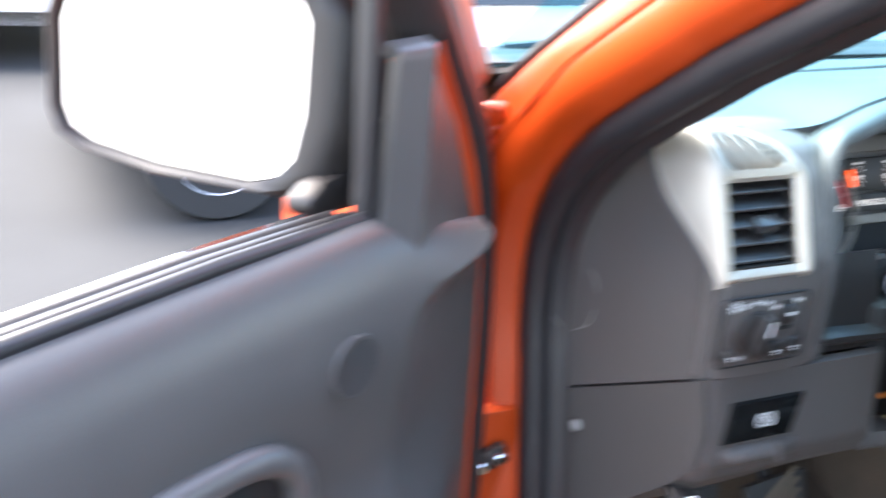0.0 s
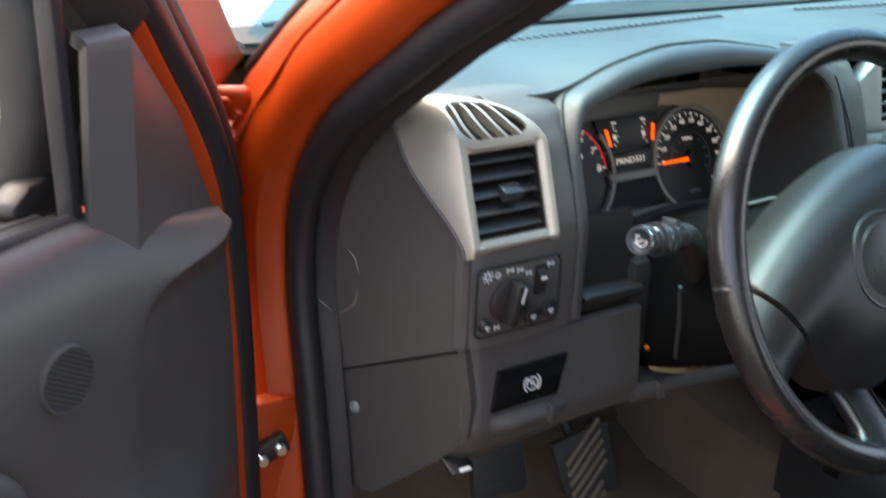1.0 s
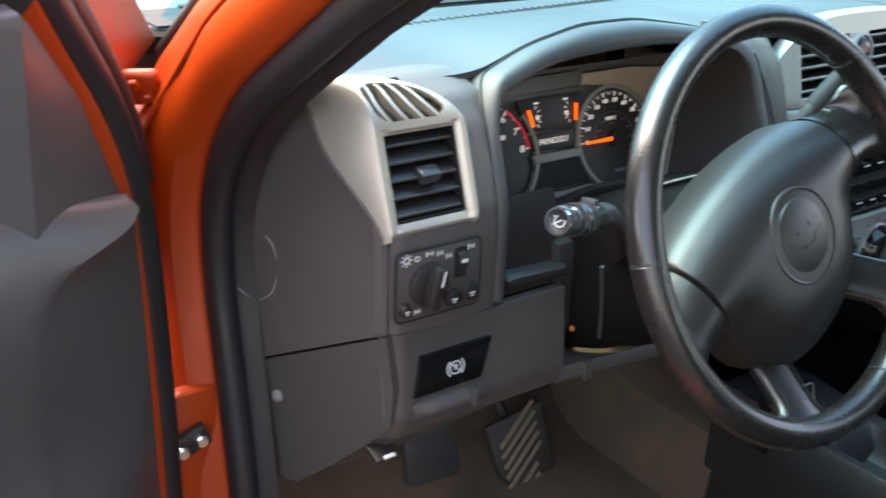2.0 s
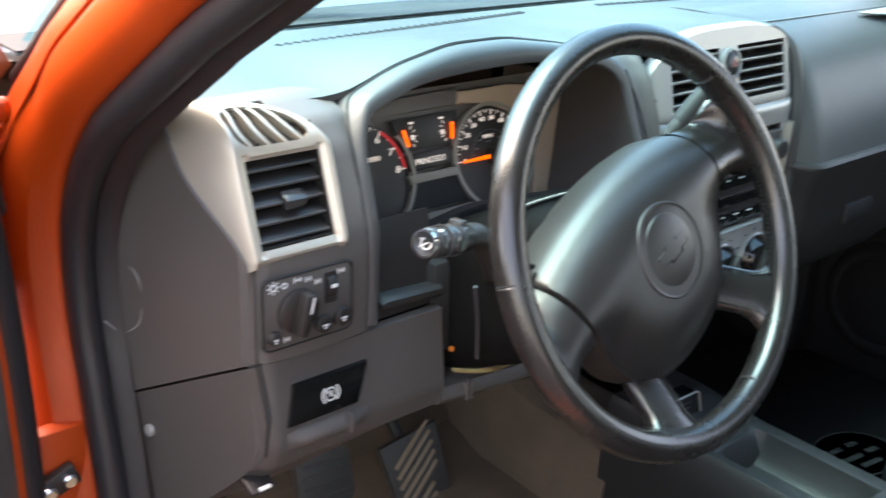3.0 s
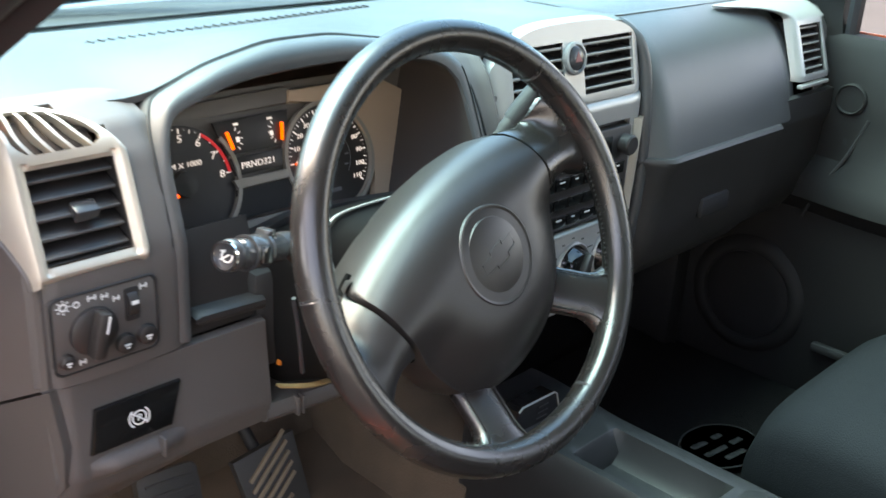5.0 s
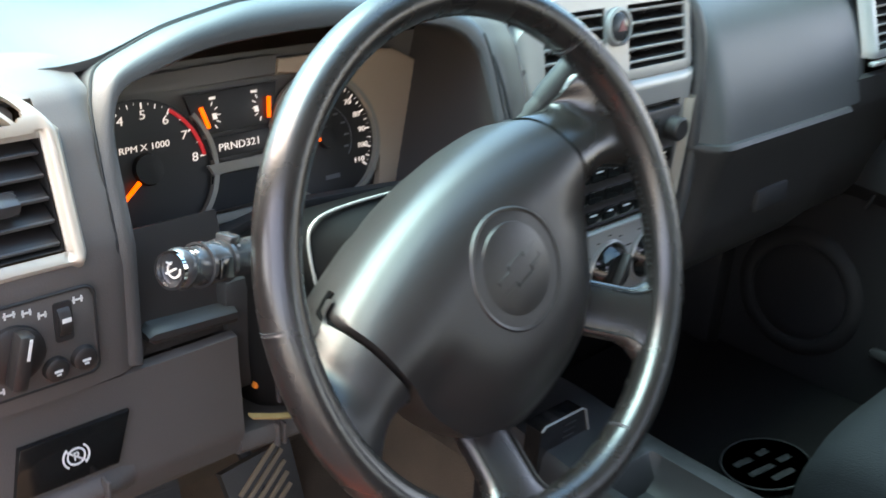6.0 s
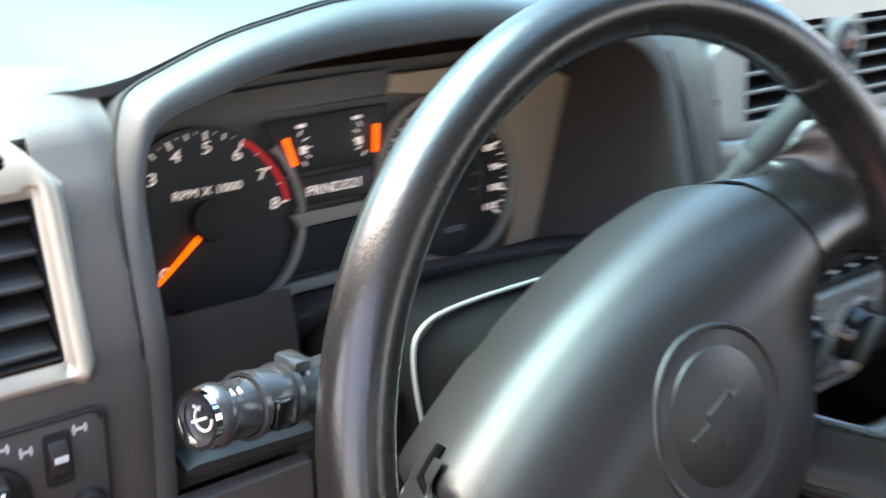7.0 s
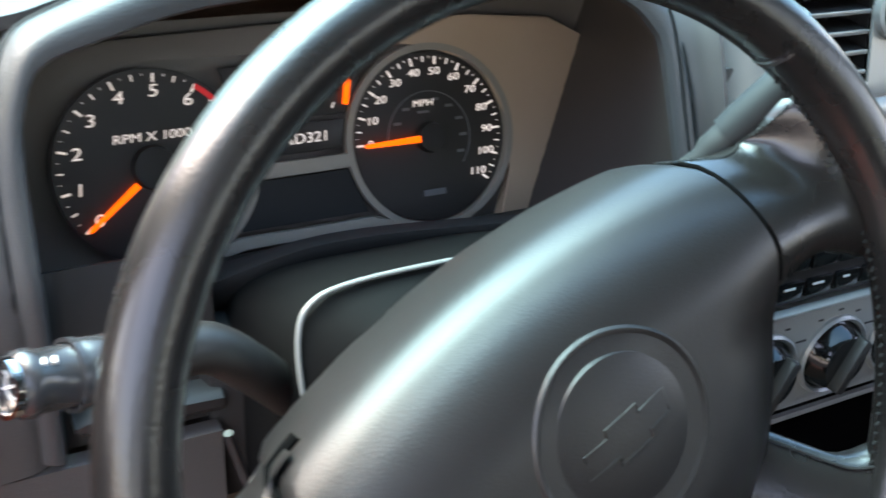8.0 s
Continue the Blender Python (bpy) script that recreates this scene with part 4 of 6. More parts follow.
PAD_D = list(range(-96, 97, 2))
PAD_R = [outline_r(min(d, 180 - d)) for d in PAD_D]
PAD_FALL = [table(d, (-90, -40, -22, -8, 4), (0.030, 0.028, 0.016, 0.005, 0.0)) for d in PAD_D]


def side_mean(a, values, w):
    d = math.degrees(math.atan2(math.sin(a), abs(math.cos(a))))
    return float(np.mean(np.interp(np.linspace(d - w, d + w, 9), PAD_D, values)))


def pad_r(a):
    return side_mean(a, PAD_R, 3)


def shoulder(x, y):
    """The long rounded fall of the pad and the side spokes towards the arch."""
    v = min(0.992, max(0.0, (y - arch(x) + 0.055) / 0.055))
    return 0.046 * (1 - math.sqrt(1 - v * v))


def pad_h(x, y):
    """Height of the pad's skin: a plateau, a rounded shoulder along the arch and softer flanks below."""
    a, r = math.atan2(y, x), math.hypot(x, y)
    d = math.degrees(math.atan2(y, abs(x)))
    s = r / pad_r(a)
    u = min(1.0, max(0.0, (s - 0.46) / 0.515))
    dent = 0.0035 * math.exp(-((d + 20) / 10) ** 2) * ease(0.55, 0.95, s)
    return -side_mean(a, PAD_FALL, 8) * u ** 2.2 - shoulder(x, y) - dent


def pad_at(a, s, h):
    r = s * pad_r(a)
    x, y = r * math.cos(a), r * math.sin(a)
    return WM @ Vector((x, y, h + pad_h(x, y)))


bm = bmesh.new()
prof = [(0.02, 0.0), (0.15, 0.0), (0.30, 0.0), (0.40, 0.0)] + [(0.46 + 0.525 * k / 36, 0.0) for k in range(37)] + [(0.994, -0.003), (1.0, -0.010), (1.0, -0.026), (0.985, -0.040), (0.85, -0.050)]
rr = []
for s, h in prof:
    rr.append([pad_at(a, s, h) for a in [2 * math.pi * k / 160 for k in range(160)]])
rings(bm, rr)
part("airbag_pad", bm, AIRBAG, wheel, "dark grey vinyl centre pad")


def on_pad(bm, profile, n=64):
    """A moulding that follows the pad's skin round the emblem's centre."""
    out = []
    for r, h in profile:
        ring = []
        for k in range(n):
            a = 2 * math.pi * k / n
            x, y = 0.0055 + r * math.cos(a), -0.0145 + r * math.sin(a)
            ring.append(WM @ Vector((x, y, h + pad_h(x, y))))
        out.append(ring)
    rings(bm, out, True, False)


bm = bmesh.new()
on_pad(bm, ((0.0445, -0.003), (0.0430, 0.0003), (0.0420, 0.0010), (0.0410, 0.0008), (0.0360, -0.0026), (0.0345, -0.0032), (0.0335, -0.0050)))
part("emblem_ring", bm, AIRBAG, wheel, "moulded round ring")
bm = bmesh.new()
revolve(bm, WM @ at(0.0055, -0.0145, -0.0005), ((0.0345, -0.0060), (0.0338, -0.0012), (0.0325, 0.0004), (0.024, 0.0022), (0.012, 0.0032), (0.001, 0.0034)), 64)
emb = part("emblem_disc", bm, AIRBAG, wheel)
# a plain slanted bar, moulded as a thin raised outline
bar_out = [(-0.0235, -0.0050), (-0.0080, -0.0050), (-0.0090, -0.0085), (0.0085, -0.0085), (0.0095, -0.0050), (0.0215, -0.0050), (0.0235, 0.0050), (0.0080, 0.0050), (0.0090, 0.0085), (-0.0085, 0.0085), (-0.0095, 0.0050), (-0.0215, 0.0050)]
bm = bmesh.new()
tube(bm, [WM @ Vector((0.0055 + x, -0.0145 + y, 0.0031 - 3.2 * (x * x + y * y))) for x, y in bar_out], 0.0007, 6, False, True)
part("emblem_bar", bm, AIRBAG, emb, "plain raised outline in the vinyl")


def side_spoke(sx, gap, label):
    """A broad spoke that carries the pad's skin on to the rim, waisted and filleted at the rim."""
    bm = bmesh.new()
    ps = [k / 20 for k in range(21)]
    qs = [0, 0.02, 0.05, 0.10, 0.17, 0.25, 0.35, 0.45, 0.55, 0.65, 0.75, 0.83, 0.90, 0.95, 0.98, 1]
    grid = []
    for p in ps:
        top_in, low_in = radians(22 if sx > 0 else 27), radians(-10)
        row = []
        for q in qs:
            a = top_in + (low_in - top_in) * q
            r = pad_r(a) + gap
            i = Vector((r * math.cos(a), r * math.sin(a)))
            b = radians(16.0 - 30.0 * q if sx > 0 else 19.5 - 33.5 * q)
            o = Vector((0.169 * math.cos(b), 0.169 * math.sin(b)))
            w = i.lerp(o, p)
            pinch = 0.0105 * math.sin(math.pi * min(1, p * 0.98)) ** 1.3 * (2 * q - 1)
            x, y = w.x, w.y + pinch
            edge = abs(2 * q - 1)
            flat = -0.001 - 0.010 * edge ** 5
            e = ease(0.40, 1.0, p)
            inner = -shoulder(x, y) - 0.006 * max(0.0, 2 * q - 1) ** 4 - 0.0035 * math.exp(-((y + 0.02) / 0.014) ** 2) * (1 - p)
            dimple = 0.004 * math.exp(-((p - 0.62) / 0.2) ** 2 - ((q - 0.22) / 0.2) ** 2)
            row.append(WM @ Vector((sx * x, y, inner * (1 - e) + flat * e - dimple - 0.0006)))
        grid.append(row)
    vs = [[bm.verts.new(c) for c in row] for row in grid]
    for k in range(len(ps) - 1):
        for n in range(len(qs) - 1):
            f = (vs[k][n], vs[k + 1][n], vs[k + 1][n + 1], vs[k][n + 1])
            bm.faces.new(f if sx > 0 else f[::-1])
    low = [[bm.verts.new(v.co + (WM.to_3x3() @ Vector((0, 0, -1))) * 0.018) for v in row] for row in vs]
    for k in range(len(ps) - 1):
        for n in range(len(qs) - 1):
            bm.faces.new((low[k][n], low[k][n + 1], low[k + 1][n + 1], low[k + 1][n]))
    rim_v = [r[0] for r in vs] + vs[-1][1:] + [r[-1] for r in vs[-2::-1]] + vs[0][-2:0:-1]
    rim_l = [r[0] for r in low] + low[-1][1:] + [r[-1] for r in low[-2::-1]] + low[0][-2:0:-1]
    for k in range(len(rim_v)):
        bm.faces.new((rim_v[k], rim_v[(k + 1) % len(rim_v)], rim_l[(k + 1) % len(rim_v)], rim_l[k]))
    ob = part("spoke", bm, LEATHER if sx > 0 else AIRBAG, wheel, label, sharp=50)
    if sx < 0:
        return
    # stitches along the spoke's upper edge
    bm = bmesh.new()
    for k in range(2, len(ps) - 2):
        for half in (0, 0.5):
            c = grid[k][0].lerp(grid[k + 1][0], half)
            box(bm, Matrix.Translation(c) @ WM.to_3x3().to_4x4() @ turn(25), (0.0022, 0.0007, 0.0008))
    part("stitching", bm, THREAD, ob, "black thread stitching")


def lower_spoke(deg):
    """A flat-faced spoke from under the pad down to the rim, flared where it meets it."""
    bm = bmesh.new()
    rr = []
    for i in range(19):
        k = i / 18
        r = 0.080 + 0.092 * k
        hw = 0.0200 + 0.002 * ease(0.0, 0.4, k) + 0.020 * ease(0.70, 1.05, k) ** 2
        th = 0.010
        h = table(r, (0.080, 0.108, 0.124, 0.150, 0.172), (-0.060, -0.046, -0.036, -0.018, -0.004))
        ring = []
        for q in range(36):
            b = 2 * math.pi * q / 36
            c, s = math.cos(b), math.sin(b)
            e = (abs(c) ** 3.2 + abs(s) ** 3.2) ** (-1 / 3.2)
            ring.append(WM @ turn(deg) @ Vector((r, hw * e * s, h + th * e * c - 0.0025 * (e * s) ** 2)))
        rr.append(ring)
    rings(bm, rr)
    ob = part("spoke", bm, LEATHER, wheel, "leather-wrapped lower spoke")
    for sgn in (-1, 1):
        bm = bmesh.new()
        line = []
        for i in range(6, 17):
            k = i / 18
            hw = 0.0200 + 0.002 * ease(0.0, 0.4, k) + 0.020 * ease(0.70, 1.05, k) ** 2
            r = 0.080 + 0.092 * k
            line.append(WM @ turn(deg) @ Vector((r, sgn * hw * 0.80, table(r, (0.080, 0.108, 0.124, 0.150, 0.172), (-0.060, -0.046, -0.036, -0.018, -0.004)) + 0.0085)))
        tube(bm, line, 0.0008, 6)
        part("edge_seam", bm, THREAD, ob, "dark sewn edge")


side_spoke(1, 0.0008, "leather-wrapped side spoke")
side_spoke(-1, 0.0034, "leather-wrapped side spoke with an open gap to the pad")
lower_spoke(-56)
lower_spoke(-124)

# the deep joint between the pad and the spoke that has come away from it
bm = bmesh.new()
tube(bm, [pad_at(radians(151 + 42 * i / 16), 1.0, -0.010) + (WM.to_3x3() @ Vector((-0.0022, 0, 0))) for i in range(17)], 0.0030, 8)
part("pad_gap", bm, GAPBLACK, wheel, "dark joint between pad and spoke")
bm = bmesh.new()
tube(bm, [pad_at(radians(22 - 30 * i / 14), 1.002, 0.0) + (WM.to_3x3() @ Vector((0, 0, -0.0015))) for i in range(15)], 0.0012, 8)
part("pad_seam", bm, GAPBLACK, wheel, "dark joint between pad and spoke")

column = thing("steering_column", (0, 0.15, 1.06), "black plastic steering column shroud, darkened for the hood's shade", "steering column")


def col_ring(d, w, top, low, n=40):
    out = []
    for k in range(n):
        a = 2 * math.pi * k / n
        c, s = math.cos(a), math.sin(a)
        e = 5
        r = (abs(c / w) ** e + abs(s / (top if s > 0 else low)) ** e) ** (-1 / e)
        out.append(W0 @ Vector((r * c, r * s, -d)))
    return out


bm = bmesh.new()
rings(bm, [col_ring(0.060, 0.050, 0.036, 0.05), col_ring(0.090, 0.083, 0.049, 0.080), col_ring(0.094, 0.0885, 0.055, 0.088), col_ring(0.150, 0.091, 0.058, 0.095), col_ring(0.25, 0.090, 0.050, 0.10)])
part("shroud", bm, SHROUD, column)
# the lip is lighter than the shroud so that its edge shows
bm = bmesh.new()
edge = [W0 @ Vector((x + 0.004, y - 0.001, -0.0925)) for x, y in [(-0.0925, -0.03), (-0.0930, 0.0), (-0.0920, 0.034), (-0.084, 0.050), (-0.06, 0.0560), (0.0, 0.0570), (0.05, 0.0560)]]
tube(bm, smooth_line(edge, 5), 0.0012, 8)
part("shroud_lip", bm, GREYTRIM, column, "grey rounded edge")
bm = bmesh.new()
tube(bm, smooth_line([(-0.118, 0.105, 1.128), (-0.108, 0.110, 1.09), (-0.098, 0.118, 1.045)], 6), 0.0022, 8)
part("trim_line", bm, STALKGREY, column)
bm = bmesh.new()
rings(bm, [[Vector((x, y, z)), Vector((x, y + 0.006, z + 0.001)), Vector((x, y + 0.006, z - 0.0015)), Vector((x, y, z - 0.0015))] for x, y, z in [tuple(p) for p in smooth_line([(-0.115, 0.128, 1.032), (-0.085, 0.118, 1.026), (-0.055, 0.116, 1.026), (-0.02, 0.125, 1.03)], 5)]])
part("metal_strip", bm, STRAP, column, "tan metal strip")
bm = bmesh.new()
box(bm, at(-0.087, 0.166, 1.031) @ turn(25, "Y"), (0.004, 0.005, 0.0055), 0.0012)
part("clip", bm, CLIP, column, "small orange plastic clip")
bm = bmesh.new()
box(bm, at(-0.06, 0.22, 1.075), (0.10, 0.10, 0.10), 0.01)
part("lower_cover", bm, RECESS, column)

stalk = thing("turn_signal_stalk", (-0.13, 0.1, 1.18), "grey and black turn signal stalk with a cruise switch", "stalk")
A, B = Vector((-0.203, 0.075, 1.1985)), Vector((-0.062, 0.118, 1.165))
SD = (B - A).normalized()
SM = axes(A, Vector((0, 0, 1)).cross(SD), SD.cross(Vector((0, 0, 1)).cross(SD)))
bm = bmesh.new()
revolve(bm, SM, ((0.0005, 0.0015), (0.0105, 0.0), (0.0125, 0.002), (0.0130, 0.006), (0.0118, 0.008), (0.0118, 0.022), (0.0132, 0.024), (0.0132, 0.040), (0.0120, 0.042), (0.0120, 0.062), (0.0100, 0.068), (0.0010, 0.070)), 28)
body = part("arm", bm, STALKGREY, stalk)
bm = bmesh.new()
tube(bm, smooth_line([tuple(A + SD * 0.060), tuple(A + SD * 0.082), (-0.105, 0.106, 1.158), (-0.078, 0.122, 1.122)], 5), 0.0110, 16)
part("inner_arm", bm, DARK, stalk, "black bent inner arm")
bm = bmesh.new()
arc_band(bm, SM @ at(0, 0, -0.0006), 0.0100, 0.0116, 0, 360, 0.003, 28)
part("end_ring", bm, CHROME, stalk, "bright metal end ring")
bm = bmesh.new()
arc_band(bm, SM @ turn(180, "X") @ at(0, 0, 0.0002), 0.0042, 0.0052, -60, 200, 0.0008, 20)
box(bm, SM @ turn(180, "X") @ turn(35) @ at(0.002, 0, 0.0002), (0.009, 0.0011, 0.0008))
box(bm, SM @ turn(180, "X") @ at(0.004, -0.003, 0.0002), (0.004, 0.0011, 0.0008))
part("cruise_mark", bm, WHITE, body, "white cruise symbol")
bm = bmesh.new()
box(bm, SM @ at(0, 0.0140, 0.046), (0.013, 0.006, 0.010), 0.0015)
part("slide_switch", bm, STALKGREY, body)
bm = bmesh.new()
box(bm, SM @ at(-0.0125, 0.0, 0.031) @ turn(-12), (0.005, 0.013, 0.012), 0.0015)
rock = part("rocker", bm, GLOSS, body, "black rocker switch")
bm = bmesh.new()
arc_band(bm, SM @ at(0, 0, 0.0235), 0.0125, 0.0142, 0, 360, 0.0030, 28)
part("collar", bm, STALKGREY, body)
bm = bmesh.new()
arc_band(bm, SM @ at(0, 0, 0.0430), 0.0125, 0.0142, 0, 360, 0.0030, 28)
part("collar", bm, STALKGREY, body)
for k in (0.012, 0.016, 0.048, 0.054):
    bm = bmesh.new()
    box(bm, at(*(A + SD * k)) @ at(0, -0.0040, 0.0112), (0.0016, 0.006, 0.0012))
    part("mark", bm, WHITE, body)

shifter = thing("gear_lever", (0.1, 0.09, 1.2), "dark column gear lever with a rounded grip", "gear lever")
bm = bmesh.new()
tube(bm, [(0.144, 0.066, 1.288), (0.143, 0.0665, 1.285), (0.140, 0.068, 1.279), (0.124, 0.0755, 1.257), (0.118, 0.0785, 1.249)], [0.006, 0.0095, 0.0115, 0.0118, 0.0108], 18)
grip = part("grip", bm, LEVER, shifter)
bm = bmesh.new()
tube(bm, [(0.119, 0.078, 1.250), (0.112, 0.081, 1.241), (0.109, 0.083, 1.237), (0.075, 0.100, 1.20)], [0.0095, 0.0095, 0.0070, 0.0075], 16)
part("rod", bm, RECESS, shifter, "black collar and rod")

# ---- pedals, floor, console, seat ----
pedal_a = thing("brake_pedal", (-0.04, 0.45, 0.66), "black rubber pedal pad on a steel arm", "pedal", group="pedals")
PA = axes((-0.042, 0.45, 0.703), (1, 0, -0.10), (0, 0.45, 1))
bm = bmesh.new()
prism(bm, PA, round_rect(-0.043, -0.036, 0.043, 0.036, 0.008), 0.012, 0.003)
pad = part("pad", bm, PEDAL, pedal_a)
for i in range(4):
    bm = bmesh.new()
    box(bm, PA @ at(0, -0.022 + 0.0145 * i, 0.001), (0.066, 0.004, 0.003), 0.001)
    part("rib", bm, PEDAL, pad)
bm = bmesh.new()
tube(bm, [(-0.042, 0.46, 0.70), (-0.04, 0.50, 0.76), (-0.035, 0.50, 0.95)], 0.008, 10)
part("arm", bm, RECESS, pedal_a)
pedal_b = thing("wide_pedal", (0.12, 0.45, 0.58), "dusty ribbed pedal with slanted ribs", "pedal", group="pedals")
PB2 = axes((0.120, 0.452, 0.645), (1, 0, 0.05), (0, 0.40, 1))
bm = bmesh.new()
prism(bm, PB2, [(-0.052, 0.055), (-0.045, -0.02), (0.0, -0.075), (0.05, -0.06), (0.052, 0.06)], 0.012, 0.003)
pad = part("pad", bm, PEDAL, pedal_b)
for i in range(7):
    bm = bmesh.new()
    y = -0.050 + 0.0155 * i
    w = 0.040 if y < -0.02 else 0.086
    box(bm, PB2 @ at(0.006 if y < -0.02 else 0.0, y, 0.0015) @ turn(34), (w, 0.0062, 0.004), 0.0012)
    part("rib", bm, DUSTYPEDAL, pad, "dusty tan rib")
bm = bmesh.new()
tube(bm, [(0.12, 0.46, 0.65), (0.11, 0.52, 0.72), (0.09, 0.52, 0.95)], 0.009, 10)
part("arm", bm, RECESS, pedal_b)

bm = bmesh.new()
FLO = [Vector((0, y, z)) for y, z in ((-1.1, 0.585), (0.30, 0.585), (0.48, 0.590), (0.56, 0.62), (0.66, 0.80), (0.70, 1.24))]
sheet(bm, lambda x, v: FLO[int(v)] + Vector((x, 0, 0.008 * math.sin(x * 11) * (v < 3))), spread(-0.36, 0.44, 24), list(range(len(FLO))), None, 0.01)
part("floor", bm, CARPET, None, "worn brown carpet in the driver's footwell", category="floor", kind="structure")
# passenger side: the carpet colour carries the footwell's shade
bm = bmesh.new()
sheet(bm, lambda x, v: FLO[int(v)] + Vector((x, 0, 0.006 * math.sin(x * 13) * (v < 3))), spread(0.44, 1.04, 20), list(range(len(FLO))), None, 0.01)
part("floor", bm, SHADEDCARPET, None, "black carpet in the passenger footwell, darkened for its shade", category="floor", kind="structure")

bm = bmesh.new()
TUN = ((0.265, 0.585), (0.282, 0.66), (0.300, 0.715), (0.335, 0.735), (0.395, 0.735), (0.425, 0.715), (0.440, 0.66), (0.452, 0.585))
sheet(bm, lambda u, y: Vector((TUN[int(u)][0], y, TUN[int(u)][1] + 0.10 * ease(0.40, 0.66, y) * (TUN[int(u)][1] > 0.6))), list(range(8)), spread(0.245, 0.70, 14), None, 0.006)
part("transmission_tunnel", bm, CARPET, None, "brown carpeted tunnel between the footwells", category="floor", kind="structure")

console = thing("centre_console", (0.35, 0.05, 0.59), "low grey centre console with a storage tray, darkened for shade", "console")
bm = bmesh.new()


def con_point(u, y):
    prof = ((0.285, 0.60), (0.288, 0.74), (0.293, 0.782), (0.300, 0.790), (0.312, 0.789), (0.318, 0.760), (0.330, 0.748), (0.385, 0.748), (0.398, 0.760), (0.404, 0.789), (0.425, 0.790), (0.436, 0.783), (0.441, 0.74), (0.445, 0.60))
    x, z = prof[int(u)]
    if 4 < u < 9:
        k = ease(0.085, 0.10, y) + ease(-0.055, -0.075, y)
        z = z + (0.789 - z) * min(1, k)
    return Vector((x, y, z + 0.012 * ease(0.1, 0.24, y)))


sheet(bm, con_point, list(range(14)), spread(-0.55, 0.26, 50, 0.085, 0.10, -0.055, -0.075), None, 0.004)
part("body", bm, CONSOLE, console)
bm = bmesh.new()
front_line = [(0.284, 0.745), (0.389, 0.745), (0.362, 0.826), (0.356, 0.830), (0.292, 0.831), (0.286, 0.826)]
rings(bm, [[Vector((x, 0.168, z)) for x, z in front_line], [Vector((x, 0.190, z)) for x, z in front_line]])
part("front_panel", bm, GLOSS, console, "black panel that stands up at the console's front")
bm = bmesh.new()
tube(bm, [(x, 0.167, z) for x, z in front_line[1:]], 0.0013, 6)
part("panel_edge", bm, GREYTRIM, console, "bright edge of the front panel")
for i in range(4):
    bm = bmesh.new()
    box(bm, at(0.336 - 0.001 * i, 0.1672, 0.818 - 0.008 * i), (0.020, 0.0012, 0.0012))
    part("rib", bm, CONSOLE, console)
bm = bmesh.new()
prism(bm, axes((0.358, -0.17, 0.797), (1, 0, 0), (0, 1, 0)), round_rect(-0.055, -0.09, 0.055, 0.08, 0.02), 0.012, 0.004)
part("lid", bm, CONSOLE, console, "grey lid")

mat = thing("floor_mat", (0.72, 0.12, 0.60), "black floor mat with a printed grey oval badge, darkened for shade", "floor mat")
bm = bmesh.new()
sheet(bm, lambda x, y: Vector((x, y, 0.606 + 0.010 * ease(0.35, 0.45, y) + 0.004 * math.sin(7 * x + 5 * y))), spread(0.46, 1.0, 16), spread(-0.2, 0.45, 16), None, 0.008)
mat_ob = part("mat", bm, SHADEDCARPET, mat)
bm = bmesh.new()
m = axes((0.735, 0.105, 0.6165), (1, -0.15, 0), (0.15, 1, 0))
out = [(0.075 * math.cos(2 * math.pi * k / 48), 0.058 * math.sin(2 * math.pi * k / 48)) for k in range(48)]
prism(bm, m, out + [out[0]] + [(0.0715 * math.cos(-2 * math.pi * k / 48), 0.0545 * math.sin(-2 * math.pi * k / 48)) for k in range(49)], 0.001)
for x, y, w in ((-0.03, 0.018, 0.035), (0.015, 0.020, 0.022), (-0.02, -0.008, 0.05), (0.032, -0.006, 0.026), (0.0, -0.030, 0.045)):
    box(bm, m @ at(x, y, 0), (w, 0.010, 0.001))
part("badge", bm, BADGE, mat_ob, "grey printed oval badge, darkened like the mat")

seat = thing("passenger_seat", (0.75, -0.35, 0.6), "blue-grey cloth passenger seat, darkened for shade", "car seat")
bm = bmesh.new()
rr = []
for y, s, z1 in ((-0.60, 0.9, 0.80), (-0.45, 1.0, 0.815), (-0.25, 1.0, 0.825), (-0.10, 1.0, 0.83), (-0.04, 0.98, 0.82), (-0.005, 0.94, 0.79), (0.01, 0.88, 0.74), (0.0, 0.85, 0.68)):
    rr.append([Vector((0.815 + 0.230 * s * math.copysign(abs(math.cos(a)) ** 0.45, math.cos(a)), y, (z1 + 0.61) / 2 - 0.01 + (z1 - 0.62) / 2 * math.copysign(abs(math.sin(a)) ** 0.45, math.sin(a)))) for a in [2 * math.pi * k / 40 for k in range(40)]])
rings(bm, rr)
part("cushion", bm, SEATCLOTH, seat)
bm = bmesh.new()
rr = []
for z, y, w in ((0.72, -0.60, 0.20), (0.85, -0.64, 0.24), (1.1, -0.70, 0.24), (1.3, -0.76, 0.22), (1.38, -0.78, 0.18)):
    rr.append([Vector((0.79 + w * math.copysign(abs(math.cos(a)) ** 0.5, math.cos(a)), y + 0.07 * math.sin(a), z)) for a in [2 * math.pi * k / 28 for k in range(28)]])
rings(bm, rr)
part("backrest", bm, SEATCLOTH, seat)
bm = bmesh.new()
box(bm, at(0.79, -0.3, 0.61), (0.36, 0.5, 0.05), 0.01)
part("seat_frame", bm, DARK, seat)

# driver's seat, out of view, added to keep door light off the footwell
driver_seat = copy_thing(seat, at(0.75 - 0.80, -0.47, 0.6))
driver_seat["label"] = "unseen blue-grey cloth driver's seat under the camera"

